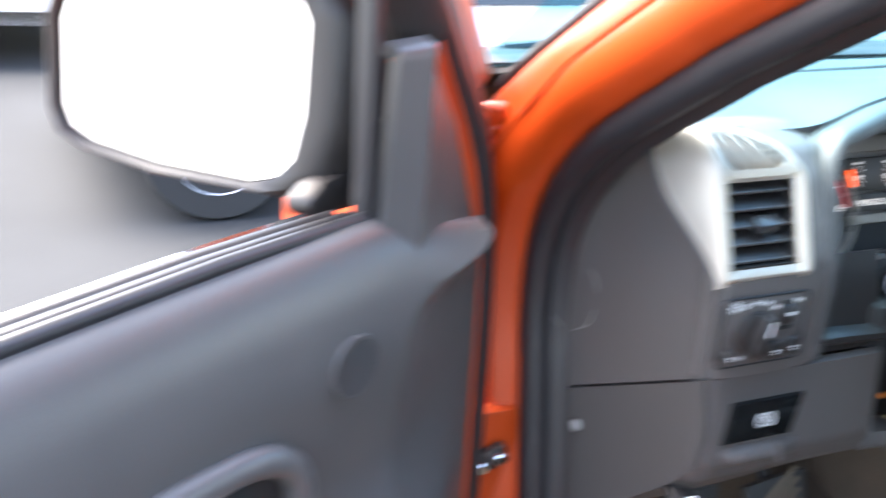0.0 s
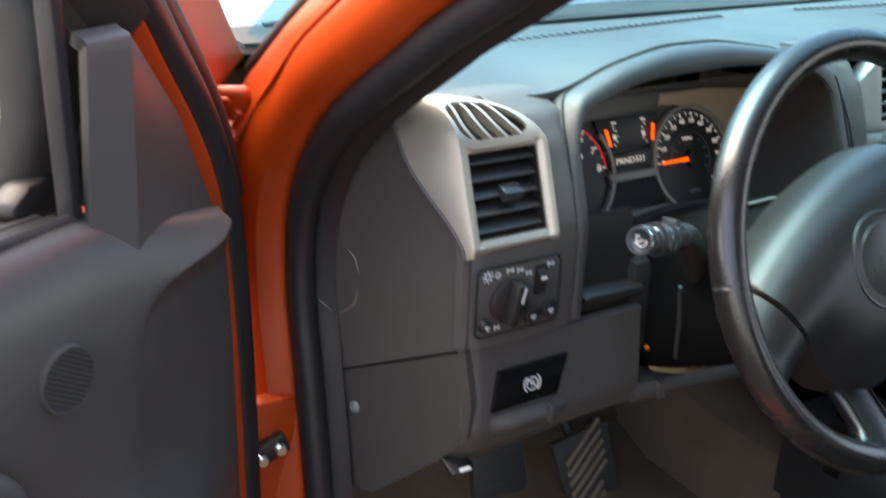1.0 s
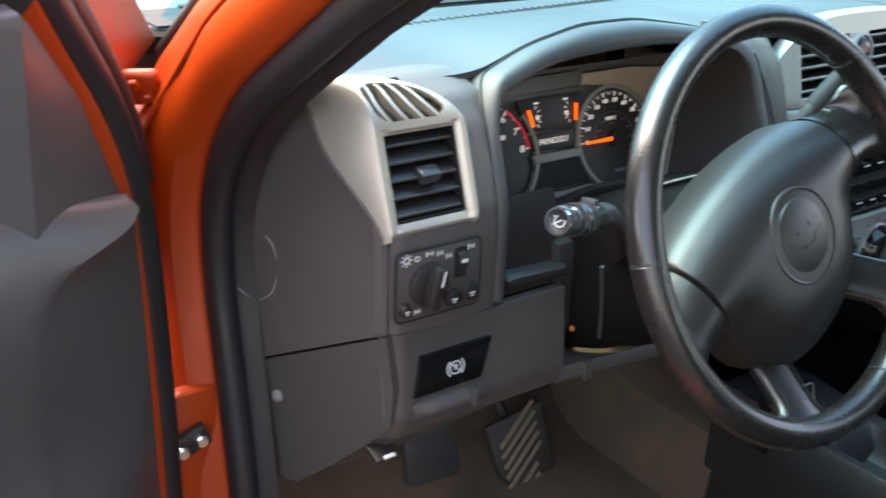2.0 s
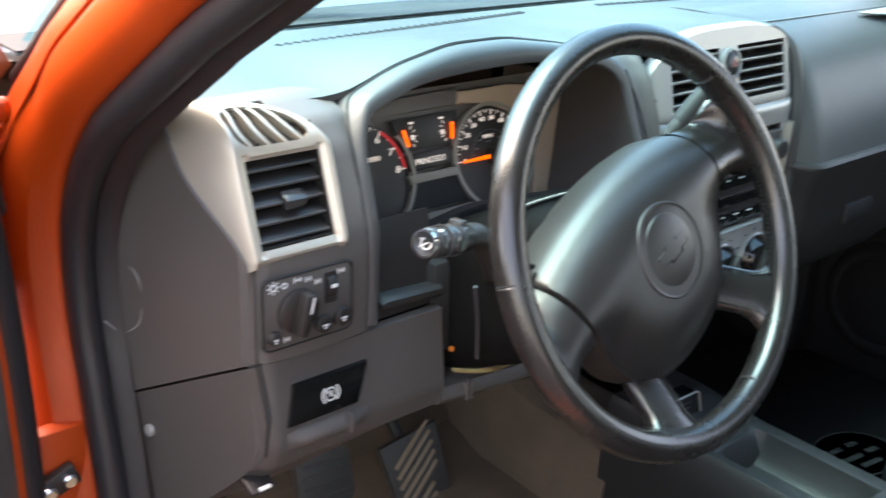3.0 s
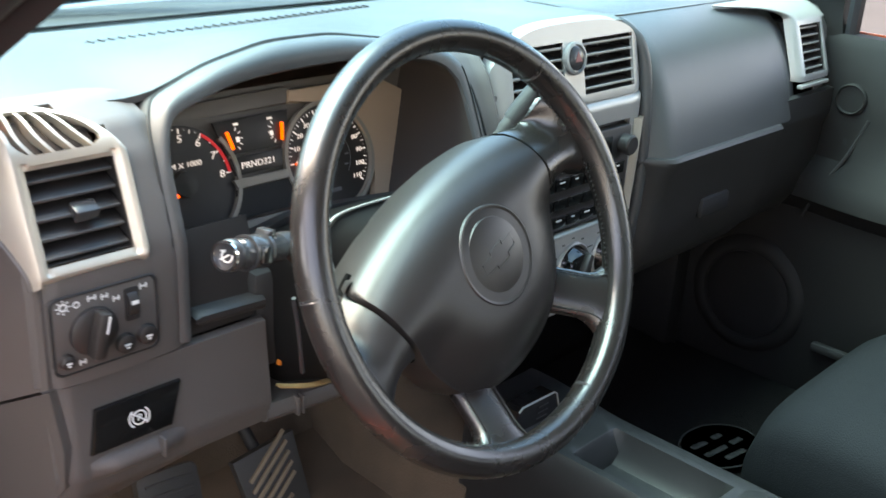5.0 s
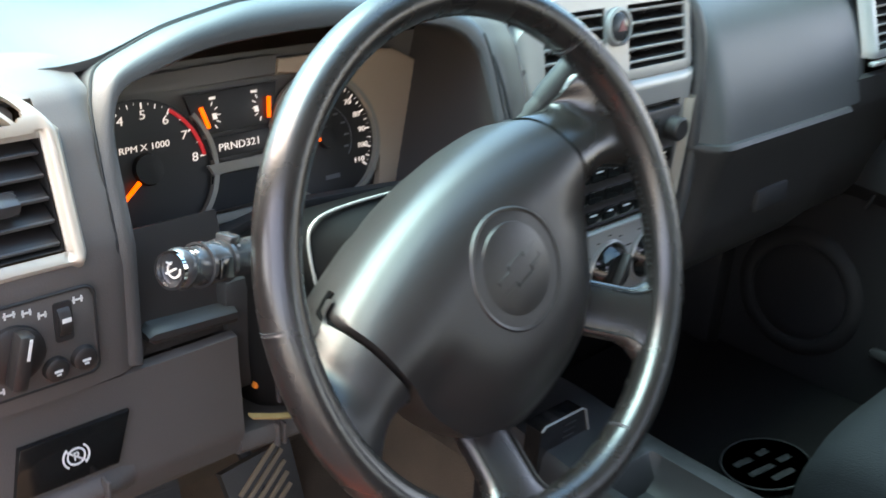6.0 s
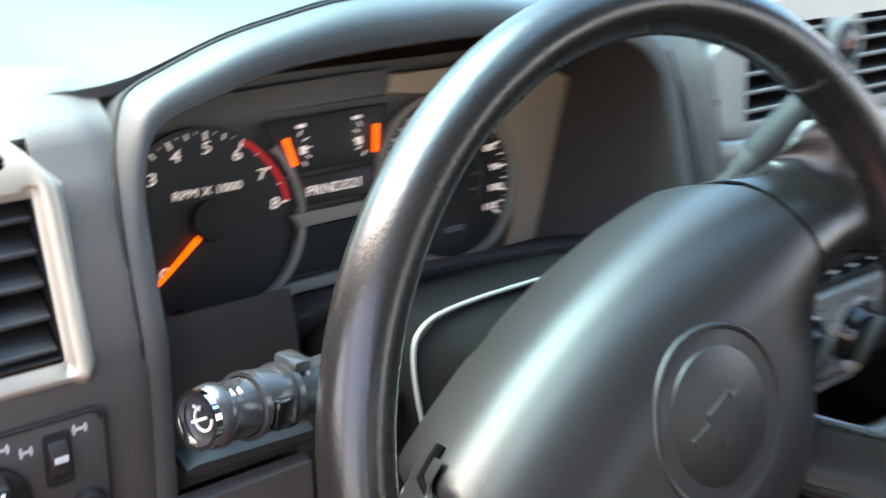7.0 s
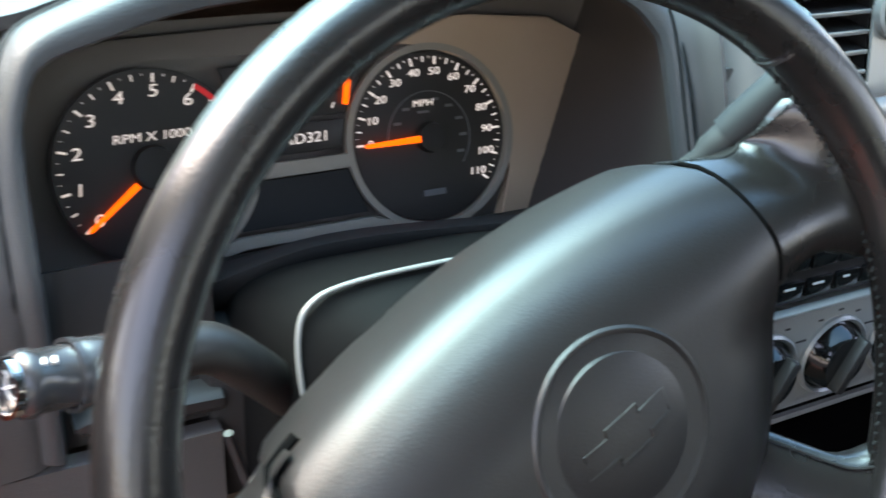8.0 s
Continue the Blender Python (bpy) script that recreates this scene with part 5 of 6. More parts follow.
# ---- pillars and door opening ----
OPEN = [(0.300, 0.52), (0.306, 0.70), (0.314, 0.866), (0.334, 1.0), (0.347, 1.08), (0.346, 1.15), (0.328, 1.205), (0.297, 1.25), (0.248, 1.296), (0.159, 1.362), (0.114, 1.393), (-0.05, 1.49), (-0.22, 1.575), (-0.42, 1.63), (-0.8, 1.65), (-1.05, 1.62)]
LINE = smooth_line([(0, y, z) for y, z in OPEN], 6)


def open_x(z):
    return -0.385 + 0.24 * max(0.0, z - 1.30)


def sweep(profile, start=0, stop=None, closed=False, line=LINE, side=1):
    """Rings of a profile of (sideways, inward) along the door opening."""
    out = []
    pts = line[start:stop]
    for i, p in enumerate(pts):
        a, b = pts[max(0, i - 1)], pts[min(len(pts) - 1, i + 1)]
        t = (b - a).normalized()
        n = Vector((0, -t.z, t.y))
        x0 = open_x(p.z)
        ring = []
        for dx, dn in profile:
            q = Vector((x0 + dx, p.y, p.z)) + n * dn
            if side < 0:
                q.x = 2 * MID - q.x
            ring.append(q)
        out.append(ring)
    return out


seal = thing("door_seal", (-0.385, 0.3, 0.55), "black rubber seal round the door opening", "rubber seal")
bm = bmesh.new()
rings(bm, sweep([(0.0145 * math.cos(a) + 0.002, 0.0155 * math.sin(a) + 0.016) for a in [2 * math.pi * k / 14 for k in range(14)]]))
part("tube", bm, RUBBER, seal)
bm = bmesh.new()
rings(bm, sweep([(0.010, 0.020), (0.018, 0.030), (0.030, 0.034), (0.032, 0.028), (0.014, 0.014)]))
part("lip", bm, RUBBER, seal)

bm = bmesh.new()
wide_foot = sweep([(0.006, 0.004), (-0.012, 0.006), (-0.020, 0.002), (-0.034, -0.004), (-0.042, -0.020), (-0.045, -0.055), (-0.044, -0.066), (-0.02, -0.072), (0.02, -0.072)])
slim_top = sweep([(0.006, 0.004), (-0.010, 0.006), (-0.017, 0.002), (-0.026, -0.006), (-0.030, -0.018), (-0.029, -0.038), (-0.022, -0.048), (-0.004, -0.056), (0.02, -0.072)])
rings(bm, [[a.lerp(b, ease(1.20, 1.27, p.z)) for a, b in zip(ra, rb)] for ra, rb, p in zip(wide_foot, slim_top, LINE)])
part("pillar", bm, ORANGE, None, "orange painted front pillar and door frame", category="pillar", kind="structure")
bm = bmesh.new()
rings(bm, sweep([(0.022, 0.030), (0.036, 0.026), (0.060, 0.005), (0.064, -0.03), (0.03, -0.03)], 46, 90))
part("pillar_trim", bm, DARK, None, "dark grey plastic pillar trim", category="pillar trim", kind="structure")
bm = bmesh.new()
rings(bm, sweep([(0.01, 0.03), (0.02, 0.034), (0.065, 0.008), (0.07, -0.03), (-0.04, -0.04), (-0.04, 0.0)], 30, 90, side=-1))
part("pillar_trim", bm, DARK, None, "dark plastic trim on the far pillar", category="pillar trim", kind="structure")
far_front = smooth_line([(1.022, 0.47, 1.262), (1.012, 0.40, 1.325), (0.998, 0.24, 1.425), (0.985, 0.02, 1.56), (0.965, -0.13, 1.66)], 6)
far_back = smooth_line([(1.034, 0.162, 1.225), (1.034, 0.170, 1.285), (1.025, 0.140, 1.36), (0.995, -0.06, 1.545), (0.975, -0.24, 1.66)], 6)
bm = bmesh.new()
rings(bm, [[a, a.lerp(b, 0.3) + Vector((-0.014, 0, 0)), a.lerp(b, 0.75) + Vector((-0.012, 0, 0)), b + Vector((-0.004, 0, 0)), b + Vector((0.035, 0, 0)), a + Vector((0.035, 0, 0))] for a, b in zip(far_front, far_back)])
part("pillar_cover", bm, SHADEDVINYL, None, "cover on the far windscreen pillar, grey vinyl darkened for shade", category="pillar trim", kind="structure")
bm = bmesh.new()
strip = smooth_line([(-0.374, 0.452, 1.273), (-0.370, 0.400, 1.312), (-0.371, 0.335, 1.352), (-0.362, 0.200, 1.440), (-0.345, 0.0, 1.556), (-0.33, -0.2, 1.632)], 8)
tube(bm, strip, [0.007] + [0.0115] * (len(strip) - 1), 12)
part("outer_seal", bm, RUBBER, None, "black rubber strip beside the windscreen", category="rubber seal", kind="structure")
# the pillar's outer skin, from the door frame forward to the rubber strip and down to the fender
skin_in = [(-0.448, 0.362, 1.10), (-0.446, 0.372, 1.17), (-0.436, 0.366, 1.22), (-0.418, 0.338, 1.270)] + [tuple(r[6]) for r, p in zip(slim_top, LINE) if 1.28 < p.z < 1.60]
skin_out = [(-0.415, 0.47, 1.10), (-0.405, 0.475, 1.17), (-0.388, 0.475, 1.225), (-0.376, 0.458, 1.268)] + [tuple(q) for q in strip[2:]]


def along(pts, t):
    pts = [Vector(p) for p in pts]
    d = [0.0]
    for a, b in zip(pts, pts[1:]):
        d.append(d[-1] + (b - a).length)
    return Vector([float(np.interp(t * d[-1], d, [p[k] for p in pts])) for k in range(3)])


bm = bmesh.new()
sheet(bm, lambda u, v: along(skin_in, u).lerp(along(skin_out, u), v) + Vector((-0.006 * math.sin(math.pi * v), 0, 0.002 * math.sin(math.pi * v))), spread(0, 1, 50), spread(0, 1, 8), None, 0.003)
part("pillar_skin", bm, ORANGE, None, "orange painted outer skin of the front pillar", category="pillar", kind="structure")
# bracket, ledge and door hinge on the pillar
bm = bmesh.new()
BKM = at(-0.430, 0.366, 1.268) @ turn(-25, "Z") @ turn(25, "X")
box(bm, BKM, (0.032, 0.012, 0.036), 0.0055, 3)
br = part("fender_bracket", bm, ORANGE, None, "orange painted bracket with two bolts", category="bracket", kind="structure")
for bx, bz in ((-0.006, 0.008), (0.005, -0.007)):
    bm = bmesh.new()
    revolve(bm, BKM @ at(bx, -0.006, bz) @ turn(90, "X"), ((0.0055, -0.001), (0.0055, 0.003), (0.004, 0.0045), (0.0005, 0.0045)), 6)
    part("bolt", bm, ORANGE, br)
bm = bmesh.new()
box(bm, at(-0.421, 0.330, 0.900), (0.048, 0.02, 0.170), 0.003)
part("hinge_plate", bm, ORANGE, None, "orange raised hinge plate on the pillar", category="hinge plate", kind="structure")

# ---- driver's door, standing open ----
DH = Vector((-0.487, 0.245, 0))
DD = Vector((-0.848, -0.530, 0)).normalized()
DN = Vector((0.530, -0.848, 0)).normalized()


def dp(s, n, z):
    return DH + DD * s + DN * n + Vector((0, 0, z))


door = thing("driver_door", tuple(dp(0.4, -0.05, 0.5)), "open orange driver's door with a dark grey inner panel", "car door")
bm = bmesh.new()
DPZ = ((-0.012, 1.258), (0.000, 1.2565), (0.010, 1.248), (0.020, 1.230), (0.027, 1.205), (0.030, 1.17), (0.024, 1.12), (0.018, 1.07), (0.026, 1.03), (0.05, 0.99), (0.055, 0.95), (0.03, 0.90), (0.02, 0.6), (0.0, 0.55))


DPF = [(p.x, p.y) for p in smooth_line([(n, z, 0) for n, z in DPZ], 5)]


def door_point(u, v):
    """The inner panel: a flat field, and ahead of an upright crease, which bends to the upper corner, a facet that turns away to the edge."""
    n, z = DPF[int(v)]
    edge = table(z, (0.5, 1.10, 1.17, 1.205, 1.23, 1.26), (-0.030, -0.028, -0.026, -0.021, -0.012, -0.004))
    c = max(edge + 0.008, 0.142 - 0.148 * ease(1.165, 1.262, z) ** 1.4)
    s = edge + (c - edge) * u / 0.3 if u < 0.3 else c + (0.95 - c) * (u - 0.3) / 0.7
    k = min(1.0, u / 0.3)
    k = k if k < 0.93 else 1 - (1 - k) * 0.6
    back = -0.020 + 0.012 * ease(1.17, 1.25, z)
    return dp(s, n * k + back * (1 - k), z - 0.042 * ease(0.17, -0.02, s) * ease(1.14, 1.25, z))


sheet(bm, door_point, sorted(set(spread(0, 0.3, 24, 0.285, 0.292, 0.297) + spread(0.3, 1, 50))), list(range(len(DPF))), None, 0.004)
panel = part("inner_panel", bm, DOORVINYL, door, "dark grey vinyl inner panel", sharp=32)
for n, z, r in ((-0.006, 1.259, 0.006), (-0.021, 1.2535, 0.0075), (-0.036, 1.2510, 0.0075)):
    bm = bmesh.new()
    tube(bm, [dp(s, n, z - 0.006 * ease(0.3, 0.1, s)) for s in spread(0.15, 0.95, 12)], r, 10)
    part("belt_seal", bm, RUBBER, door, "black window belt seal")
bm = bmesh.new()
tube(bm, [dp(s, -0.0465, 1.2515 - 0.004 * ease(0.3, 0.1, s)) for s in spread(0.17, 0.95, 12)], 0.0042, 8)
part("bright_strip", bm, CHROME, door, "bright strip along the window's foot")


def sail_point(c, t):
    """Mirror cover: lit facet, ridge, and a darker facet towards the hinge."""
    left = Vector((0.147, 0.006, 1.240)).lerp(Vector((0.134, 0.006, 1.374)), t)
    ridge = Vector((0.117, 0.018, 1.228)).lerp(Vector((0.104, 0.015, 1.376)), t)
    right = Vector((table(t, (0, 0.6, 1), (-0.017, 0.022, 0.068)), -0.021, table(t, (0, 0.6, 1), (1.200, 1.296, 1.364))))
    q = left.lerp(ridge, c) if c <= 1 else ridge.lerp(right, c - 1)
    return dp(q.x, q.y - 0.012 * ease(0.96, 1.0, t), q.z)


bm = bmesh.new()
sheet(bm, sail_point, [0, 0.06, 0.3, 0.6, 0.9, 0.97, 1, 1.03, 1.1, 1.4, 1.7, 2], spread(0, 1, 20, 0.97, 0.985), None, 0.010)
part("mirror_sail", bm, DOORVINYL, door, "dark grey two-sided mirror cover")
# window frame: black inner channel, orange shell and its seal, leaning back over the sail
FR = [(-0.032, 0.50), (-0.034, 0.80), (-0.034, 0.985), (-0.031, 1.10), (-0.024, 1.19), (-0.012, 1.24), (0.005, 1.28), (0.034, 1.33), (0.068, 1.385), (0.13, 1.455), (0.25, 1.54), (0.5, 1.62), (0.85, 1.63), (0.95, 1.55), (0.96, 1.26)]
frame_line = [(p.x, p.y) for p in smooth_line([(s, z, 0) for s, z in FR], 5)]


def frame_rings(prof, start=0, stop=None):
    out = []
    pts = frame_line[start:stop]
    for i, (s, z) in enumerate(pts):
        a, b = pts[max(0, i - 1)], pts[min(len(pts) - 1, i + 1)]
        t = Vector((b[0] - a[0], b[1] - a[1])).normalized()
        q = (-t.y, t.x)
        out.append([dp(s + q[0] * o, n, z + q[1] * o) for o, n in prof])
    return out


bm = bmesh.new()
rings(bm, frame_rings([(0.000, -0.021), (0.004, -0.021), (0.007, -0.026), (0.010, -0.045), (0.020, -0.055), (0.03, -0.10), (0.035, -0.112), (-0.02, -0.112), (-0.03, -0.04)]))
part("shell_edge", bm, ORANGE, door, "orange painted door edge")
bm = bmesh.new()
rings(bm, frame_rings([(0.0215 + 0.0150 * math.cos(a), -0.032 + 0.011 * math.sin(a)) for a in [2 * math.pi * k / 12 for k in range(12)]]))
part("edge_seal", bm, RUBBER, door, "black rubber seal on the door edge")
bm = bmesh.new()
rings(bm, frame_rings([(0.050 + 0.0145 * math.cos(a), -0.050 + 0.010 * math.sin(a)) for a in [2 * math.pi * k / 12 for k in range(12)]], 20, 65))
part("outer_edge_seal", bm, RUBBER, door, "second black rubber rib on the door edge")
bm = bmesh.new()
rings(bm, frame_rings([(-0.008, 0.006), (-0.030, 0.004), (-0.045, -0.010), (-0.045, -0.03), (-0.01, -0.01)], 40))
part("window_channel", bm, DARK, door, "black window channel")
bm = bmesh.new()
box(bm, Matrix(((DD.x, 0, DN.x, dp(0.147, -0.010, 0).x), (DD.y, 0, DN.y, dp(0.147, -0.010, 0).y), (0, 1, 0, 1.365), (0, 0, 0, 1))), (0.010, 0.31, 0.016), 0.003)
part("divider_bar", bm, RUBBER, door, "black upright bar beside the mirror cover")
bm = bmesh.new()
sheet(bm, lambda s, v: dp(s, -0.114 - 0.03 * math.sin(v * 0.8), (1.20, 1.1, 0.9, 0.6, 0.5)[int(v)]), spread(0.0, 0.96, 12), [0, 1, 2, 3, 4], None, 0.003)
part("outer_skin", bm, ORANGE, door, "orange painted outer skin")
bm = bmesh.new()
box(bm, at(-0.430, 0.313, 0.937) @ turn(-20, "Y"), (0.040, 0.012, 0.022), 0.003)
hinge = part("hinge", bm, DARK, door, "dark steel hinge leaf")
for x, z in ((-0.440, 0.934), (-0.421, 0.941)):
    bm = bmesh.new()
    revolve(bm, axes((x, 0.306, z), (1, 0, 0), (0, 0, 1)), ((0.007, -0.002), (0.007, 0.004), (0.005, 0.006), (0.001, 0.006)), 10)
    part("bolt", bm, CHROME, hinge)
EZ = (0.60, 1.10, 1.20, 1.27, 1.292, 1.321, 1.36, 1.40, 1.48, 1.58, 1.63)
EB = (-0.03, -0.035, -0.045, -0.06, -0.075, -0.122, -0.098, -0.076, -0.01, 0.13, 0.35)
EA = (-0.065, -0.06, -0.045, -0.02, -0.01, 0.01, 0.03, 0.055, 0.14, 0.29, 0.51)
bm = bmesh.new()
sheet(bm, lambda z, v: dp(table(z, EZ, EA) * (1 - v) + (table(z, EZ, EB) - 0.063) * v, -0.040 - 0.072 * v, z - 0.029 * v) + Vector((0.022, 0.056, -0.012)) * (v * ease(1.23, 1.30, z)), spread(0.60, 1.63, 50, 1.321), [0, 0.5, 1], None, 0.004)
part("outer_flange", bm, ORANGE, door, "orange painted outer flange")
# round tweeter grille
TM = Matrix(((DD.x, 0, DN.x, dp(0.203, 0.0315, 0).x), (DD.y, 0, DN.y, dp(0.203, 0.0315, 0).y), (0, 1, 0, 1.174), (0, 0, 0, 1)))
bm = bmesh.new()
prism(bm, TM @ at(0, 0, 0.0), circle(0.0205, 32), 0.004)
tw = part("tweeter", bm, DARK, door, "round tweeter grille")
bm = bmesh.new()
arc_band(bm, TM @ at(0, 0, 0.0018), 0.0203, 0.0220, 0, 360, 0.006, 36)
part("tweeter_ring", bm, DOORVINYL, tw)
bm = bmesh.new()
for i in range(-6, 7):
    c = i * 0.0031
    h = math.sqrt(max(0, 0.0205 ** 2 - c * c))
    for a in (55, -55):
        box(bm, TM @ turn(a) @ at(c, 0, 0.0012), (0.0009, 2 * h, 0.0008))
part("tweeter_mesh", bm, DOORVINYL, tw)
# pull handle bowl
bm = bmesh.new()
HM = Matrix(((DD.x, 0, DN.x, dp(0.340, 0.030, 0).x), (DD.y, 0, DN.y, dp(0.340, 0.030, 0).y), (0, 1, 0, 1.105), (0, 0, 0, 1)))
pts = [(0.085 * math.copysign(abs(math.cos(a)) ** 0.6, math.cos(a)), 0.046 * math.copysign(abs(math.sin(a)) ** 0.7, math.sin(a)) + 0.10 * 0.085 * math.cos(a)) for a in [2 * math.pi * k / 40 for k in range(40)]]
tube(bm, [HM @ Vector((x, y, 0)) for x, y in pts], 0.011, 12, loop=True)
bowl = part("handle_surround", bm, DOORVINYL, door)
bm = bmesh.new()
prism(bm, HM @ at(0, 0, -0.004), pts, 0.004)
part("handle_bowl", bm, RECESS, bowl)
bm = bmesh.new()
tube(bm, smooth_line([HM @ Vector(p) for p in ((-0.045, 0.006, 0.0), (-0.03, 0.010, 0.008), (0.02, 0.004, 0.010), (0.045, -0.004, 0.0))], 5), 0.007, 12)
part("inside_handle", bm, CHROME, door, "chrome inside handle")

side_mirror = thing("side_mirror", (-0.71, 0.33, 1.20), "black side mirror on the open door", "mirror")
MM = axes((-0.713, 0.305, 1.330), (0.77, -0.63, 0.0), (0.04, 0.05, 1))
bm = bmesh.new()
outl = [(-0.105, -0.035), (-0.098, -0.052), (-0.078, -0.062), (-0.02, -0.072), (0.055, -0.075), (0.074, -0.070), (0.088, -0.055), (0.096, -0.02), (0.098, 0.045), (0.090, 0.062), (0.06, 0.070), (-0.07, 0.068), (-0.095, 0.055), (-0.104, 0.03)]
prism(bm, MM, outl, 0.003)
part("glass", bm, MIRROR, side_mirror, "mirror glass")
bm = bmesh.new()
big = [(x * 1.09, y * 1.09) for x, y in outl]
rr = []
for k, h in ((1.0, 0.004), (1.06, 0.008), (1.10, 0.004), (1.14, -0.01), (1.16, -0.04), (1.08, -0.075), (0.8, -0.095), (0.4, -0.10)):
    rr.append([MM @ Vector((x * k + (0.20 * max(0.0, k - 1.0) * ease(0.0, 0.08, x)), y * k, h)) for x, y in outl])
rings(bm, rr[:], True, False)
bm.faces.new([v for v in [bm.verts.new(p) for p in rr[-1]]])
part("housing", bm, DARK, side_mirror, "black plastic housing")
bm = bmesh.new()
tube(bm, [(-0.66, 0.35, 1.29), (-0.62, 0.32, 1.275), (-0.585, 0.265, 1.27), (-0.57, 0.245, 1.27)], [0.03, 0.032, 0.036, 0.04], 14)
part("arm", bm, DARK, side_mirror)
bm = bmesh.new()
plate_line = [(0.095, 1.240), (0.155, 1.243), (0.158, 1.256), (0.140, 1.268), (0.095, 1.274)]
rings(bm, [[dp(a, -0.050, z) for a, z in plate_line], [dp(a + 0.004, -0.074, z) for a, z in plate_line]])
bmesh.ops.bevel(bm, geom=list(bm.edges), offset=0.006, segments=2, profile=0.5, affect="EDGES")
part("mount", bm, DARK, side_mirror, "dark mirror foot on the door")

# ---- passenger door ----
pdoor = thing("passenger_door", (1.05, 0.0, 0.5), "closed passenger door with speaker, inner panel darkened for shade", "car door")
# the panel's dark colour stands for the shade on this side
bm = bmesh.new()
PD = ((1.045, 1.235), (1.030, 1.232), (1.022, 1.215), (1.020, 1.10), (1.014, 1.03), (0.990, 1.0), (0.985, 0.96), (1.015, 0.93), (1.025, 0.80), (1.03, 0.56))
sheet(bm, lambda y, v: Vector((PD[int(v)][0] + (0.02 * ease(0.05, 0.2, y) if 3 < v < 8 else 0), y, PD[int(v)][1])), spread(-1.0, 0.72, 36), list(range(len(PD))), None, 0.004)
part("inner_panel", bm, SHADEDVINYL, pdoor)
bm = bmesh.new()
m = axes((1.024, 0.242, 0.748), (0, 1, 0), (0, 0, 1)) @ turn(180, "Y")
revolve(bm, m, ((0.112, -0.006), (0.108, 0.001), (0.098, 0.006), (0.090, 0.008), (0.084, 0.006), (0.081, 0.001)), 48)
spk = part("speaker", bm, SHADEDVINYL, pdoor, "round door speaker with a raised surround")
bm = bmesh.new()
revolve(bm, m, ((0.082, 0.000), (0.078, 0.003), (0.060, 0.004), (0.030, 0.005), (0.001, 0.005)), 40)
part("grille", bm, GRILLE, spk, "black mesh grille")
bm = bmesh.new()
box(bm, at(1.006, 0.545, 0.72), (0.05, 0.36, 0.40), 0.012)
part("kick_panel", bm, SHADEDVINYL, None, "plastic kick panel ahead of the passenger door, darkened for shade", category="trim", kind="structure")
bm = bmesh.new()
tube(bm, smooth_line([(1.017, 0.166, 0.925), (1.006, 0.140, 0.985), (1.020, 0.112, 1.045), (1.021, 0.090, 1.107)], 5), 0.003, 6)
part("panel_joint", bm, RECESS, pdoor)
bm = bmesh.new()
box(bm, at(1.020, 0.070, 0.700), (0.016, 0.070, 0.018), 0.006)
part("pocket_slot", bm, RECESS, pdoor)
bm = bmesh.new()
box(bm, at(1.006, 0.088, 0.972), (0.010, 0.070, 0.006), 0.002)
part("pull_edge", bm, STALKGREY, pdoor, "pale edge below the door pull")
bm = bmesh.new()
revolve(bm, axes((1.019, 0.125, 1.135), (0, 1, 0), (0, 0, 1)) @ turn(180, "Y"), ((0.026, -0.002), (0.026, 0.002), (0.023, 0.004), (0.021, 0.001), (0.001, 0.001)), 28)
part("tweeter", bm, SHADEDVINYL, pdoor)
bm = bmesh.new()
box(bm, at(1.017, 0.05, 0.985), (0.02, 0.14, 0.022), 0.006)
part("door_pull", bm, RECESS, pdoor)
bm = bmesh.new()
sheet(bm, lambda y, z: Vector((1.06, y, z)), spread(-1.05, 0.40, 6), [0.5, 0.9, 1.236], None, 0.003)
part("outer_skin", bm, ORANGE, pdoor)
bm = bmesh.new()
for p, q in (((1.045, 0.155, 1.23), (1.03, 0.15, 1.32)), ((1.03, 0.15, 1.32), (0.98, -0.10, 1.52))):
    tube(bm, [p, q], 0.012, 8)
part("window_seal", bm, RUBBER, pdoor)
far_mirror = thing("side_mirror", (1.15, 0.22, 1.23), "chrome-faced passenger side mirror outside the window", "mirror")
bm = bmesh.new()
rr = []
for k, h in ((0.4, 0.0), (0.9, 0.005), (1.0, 0.03), (0.95, 0.08), (0.6, 0.11)):
    rr.append([Vector((1.17 + 0.10 * k * math.copysign(abs(math.cos(a)) ** 0.6, math.cos(a)), 0.24 + h, 1.33 + 0.085 * k * math.copysign(abs(math.sin(a)) ** 0.6, math.sin(a)))) for a in [2 * math.pi * q / 28 for q in range(28)]])
rings(bm, rr)
part("housing", bm, CHROME, far_mirror)

# ---- cab shell ----
bm = bmesh.new()
sheet(bm, lambda x, y: Vector((x, y, 1.665 + 0.03 * math.cos((x - MID) * 2.2))), spread(-0.33, 1.02, 12), spread(-1.15, -0.10, 8), None, 0.03)
part("ceiling", bm, HEADLINER, None, "pale cloth headliner", category="ceiling", kind="structure")
bm = bmesh.new()
sheet(bm, lambda x, z: Vector((x, -1.16 + 0.10 * (z - 1.1), z)), spread(-0.36, 1.05, 14, -0.20, 0.89), spread(0.55, 1.70, 12, 1.20, 1.58), lambda x, z: -0.20 < x < 0.89 and 1.20 < z < 1.58, 0.05)
part("wall_back", bm, FACE, None, "grey trimmed back wall of the cab", category="wall", kind="structure")
bm = bmesh.new()
sheet(bm, lambda x, v: Vector((MID + (x - MID) * (1 - 0.10 * v), 0.635 - 0.735 * v, 1.262 + 0.42 * v + 0.06 * math.sin(math.pi * v) * 0.6)), spread(-0.318, 1.03, 14), spread(0, 1, 10), None, 0.004)
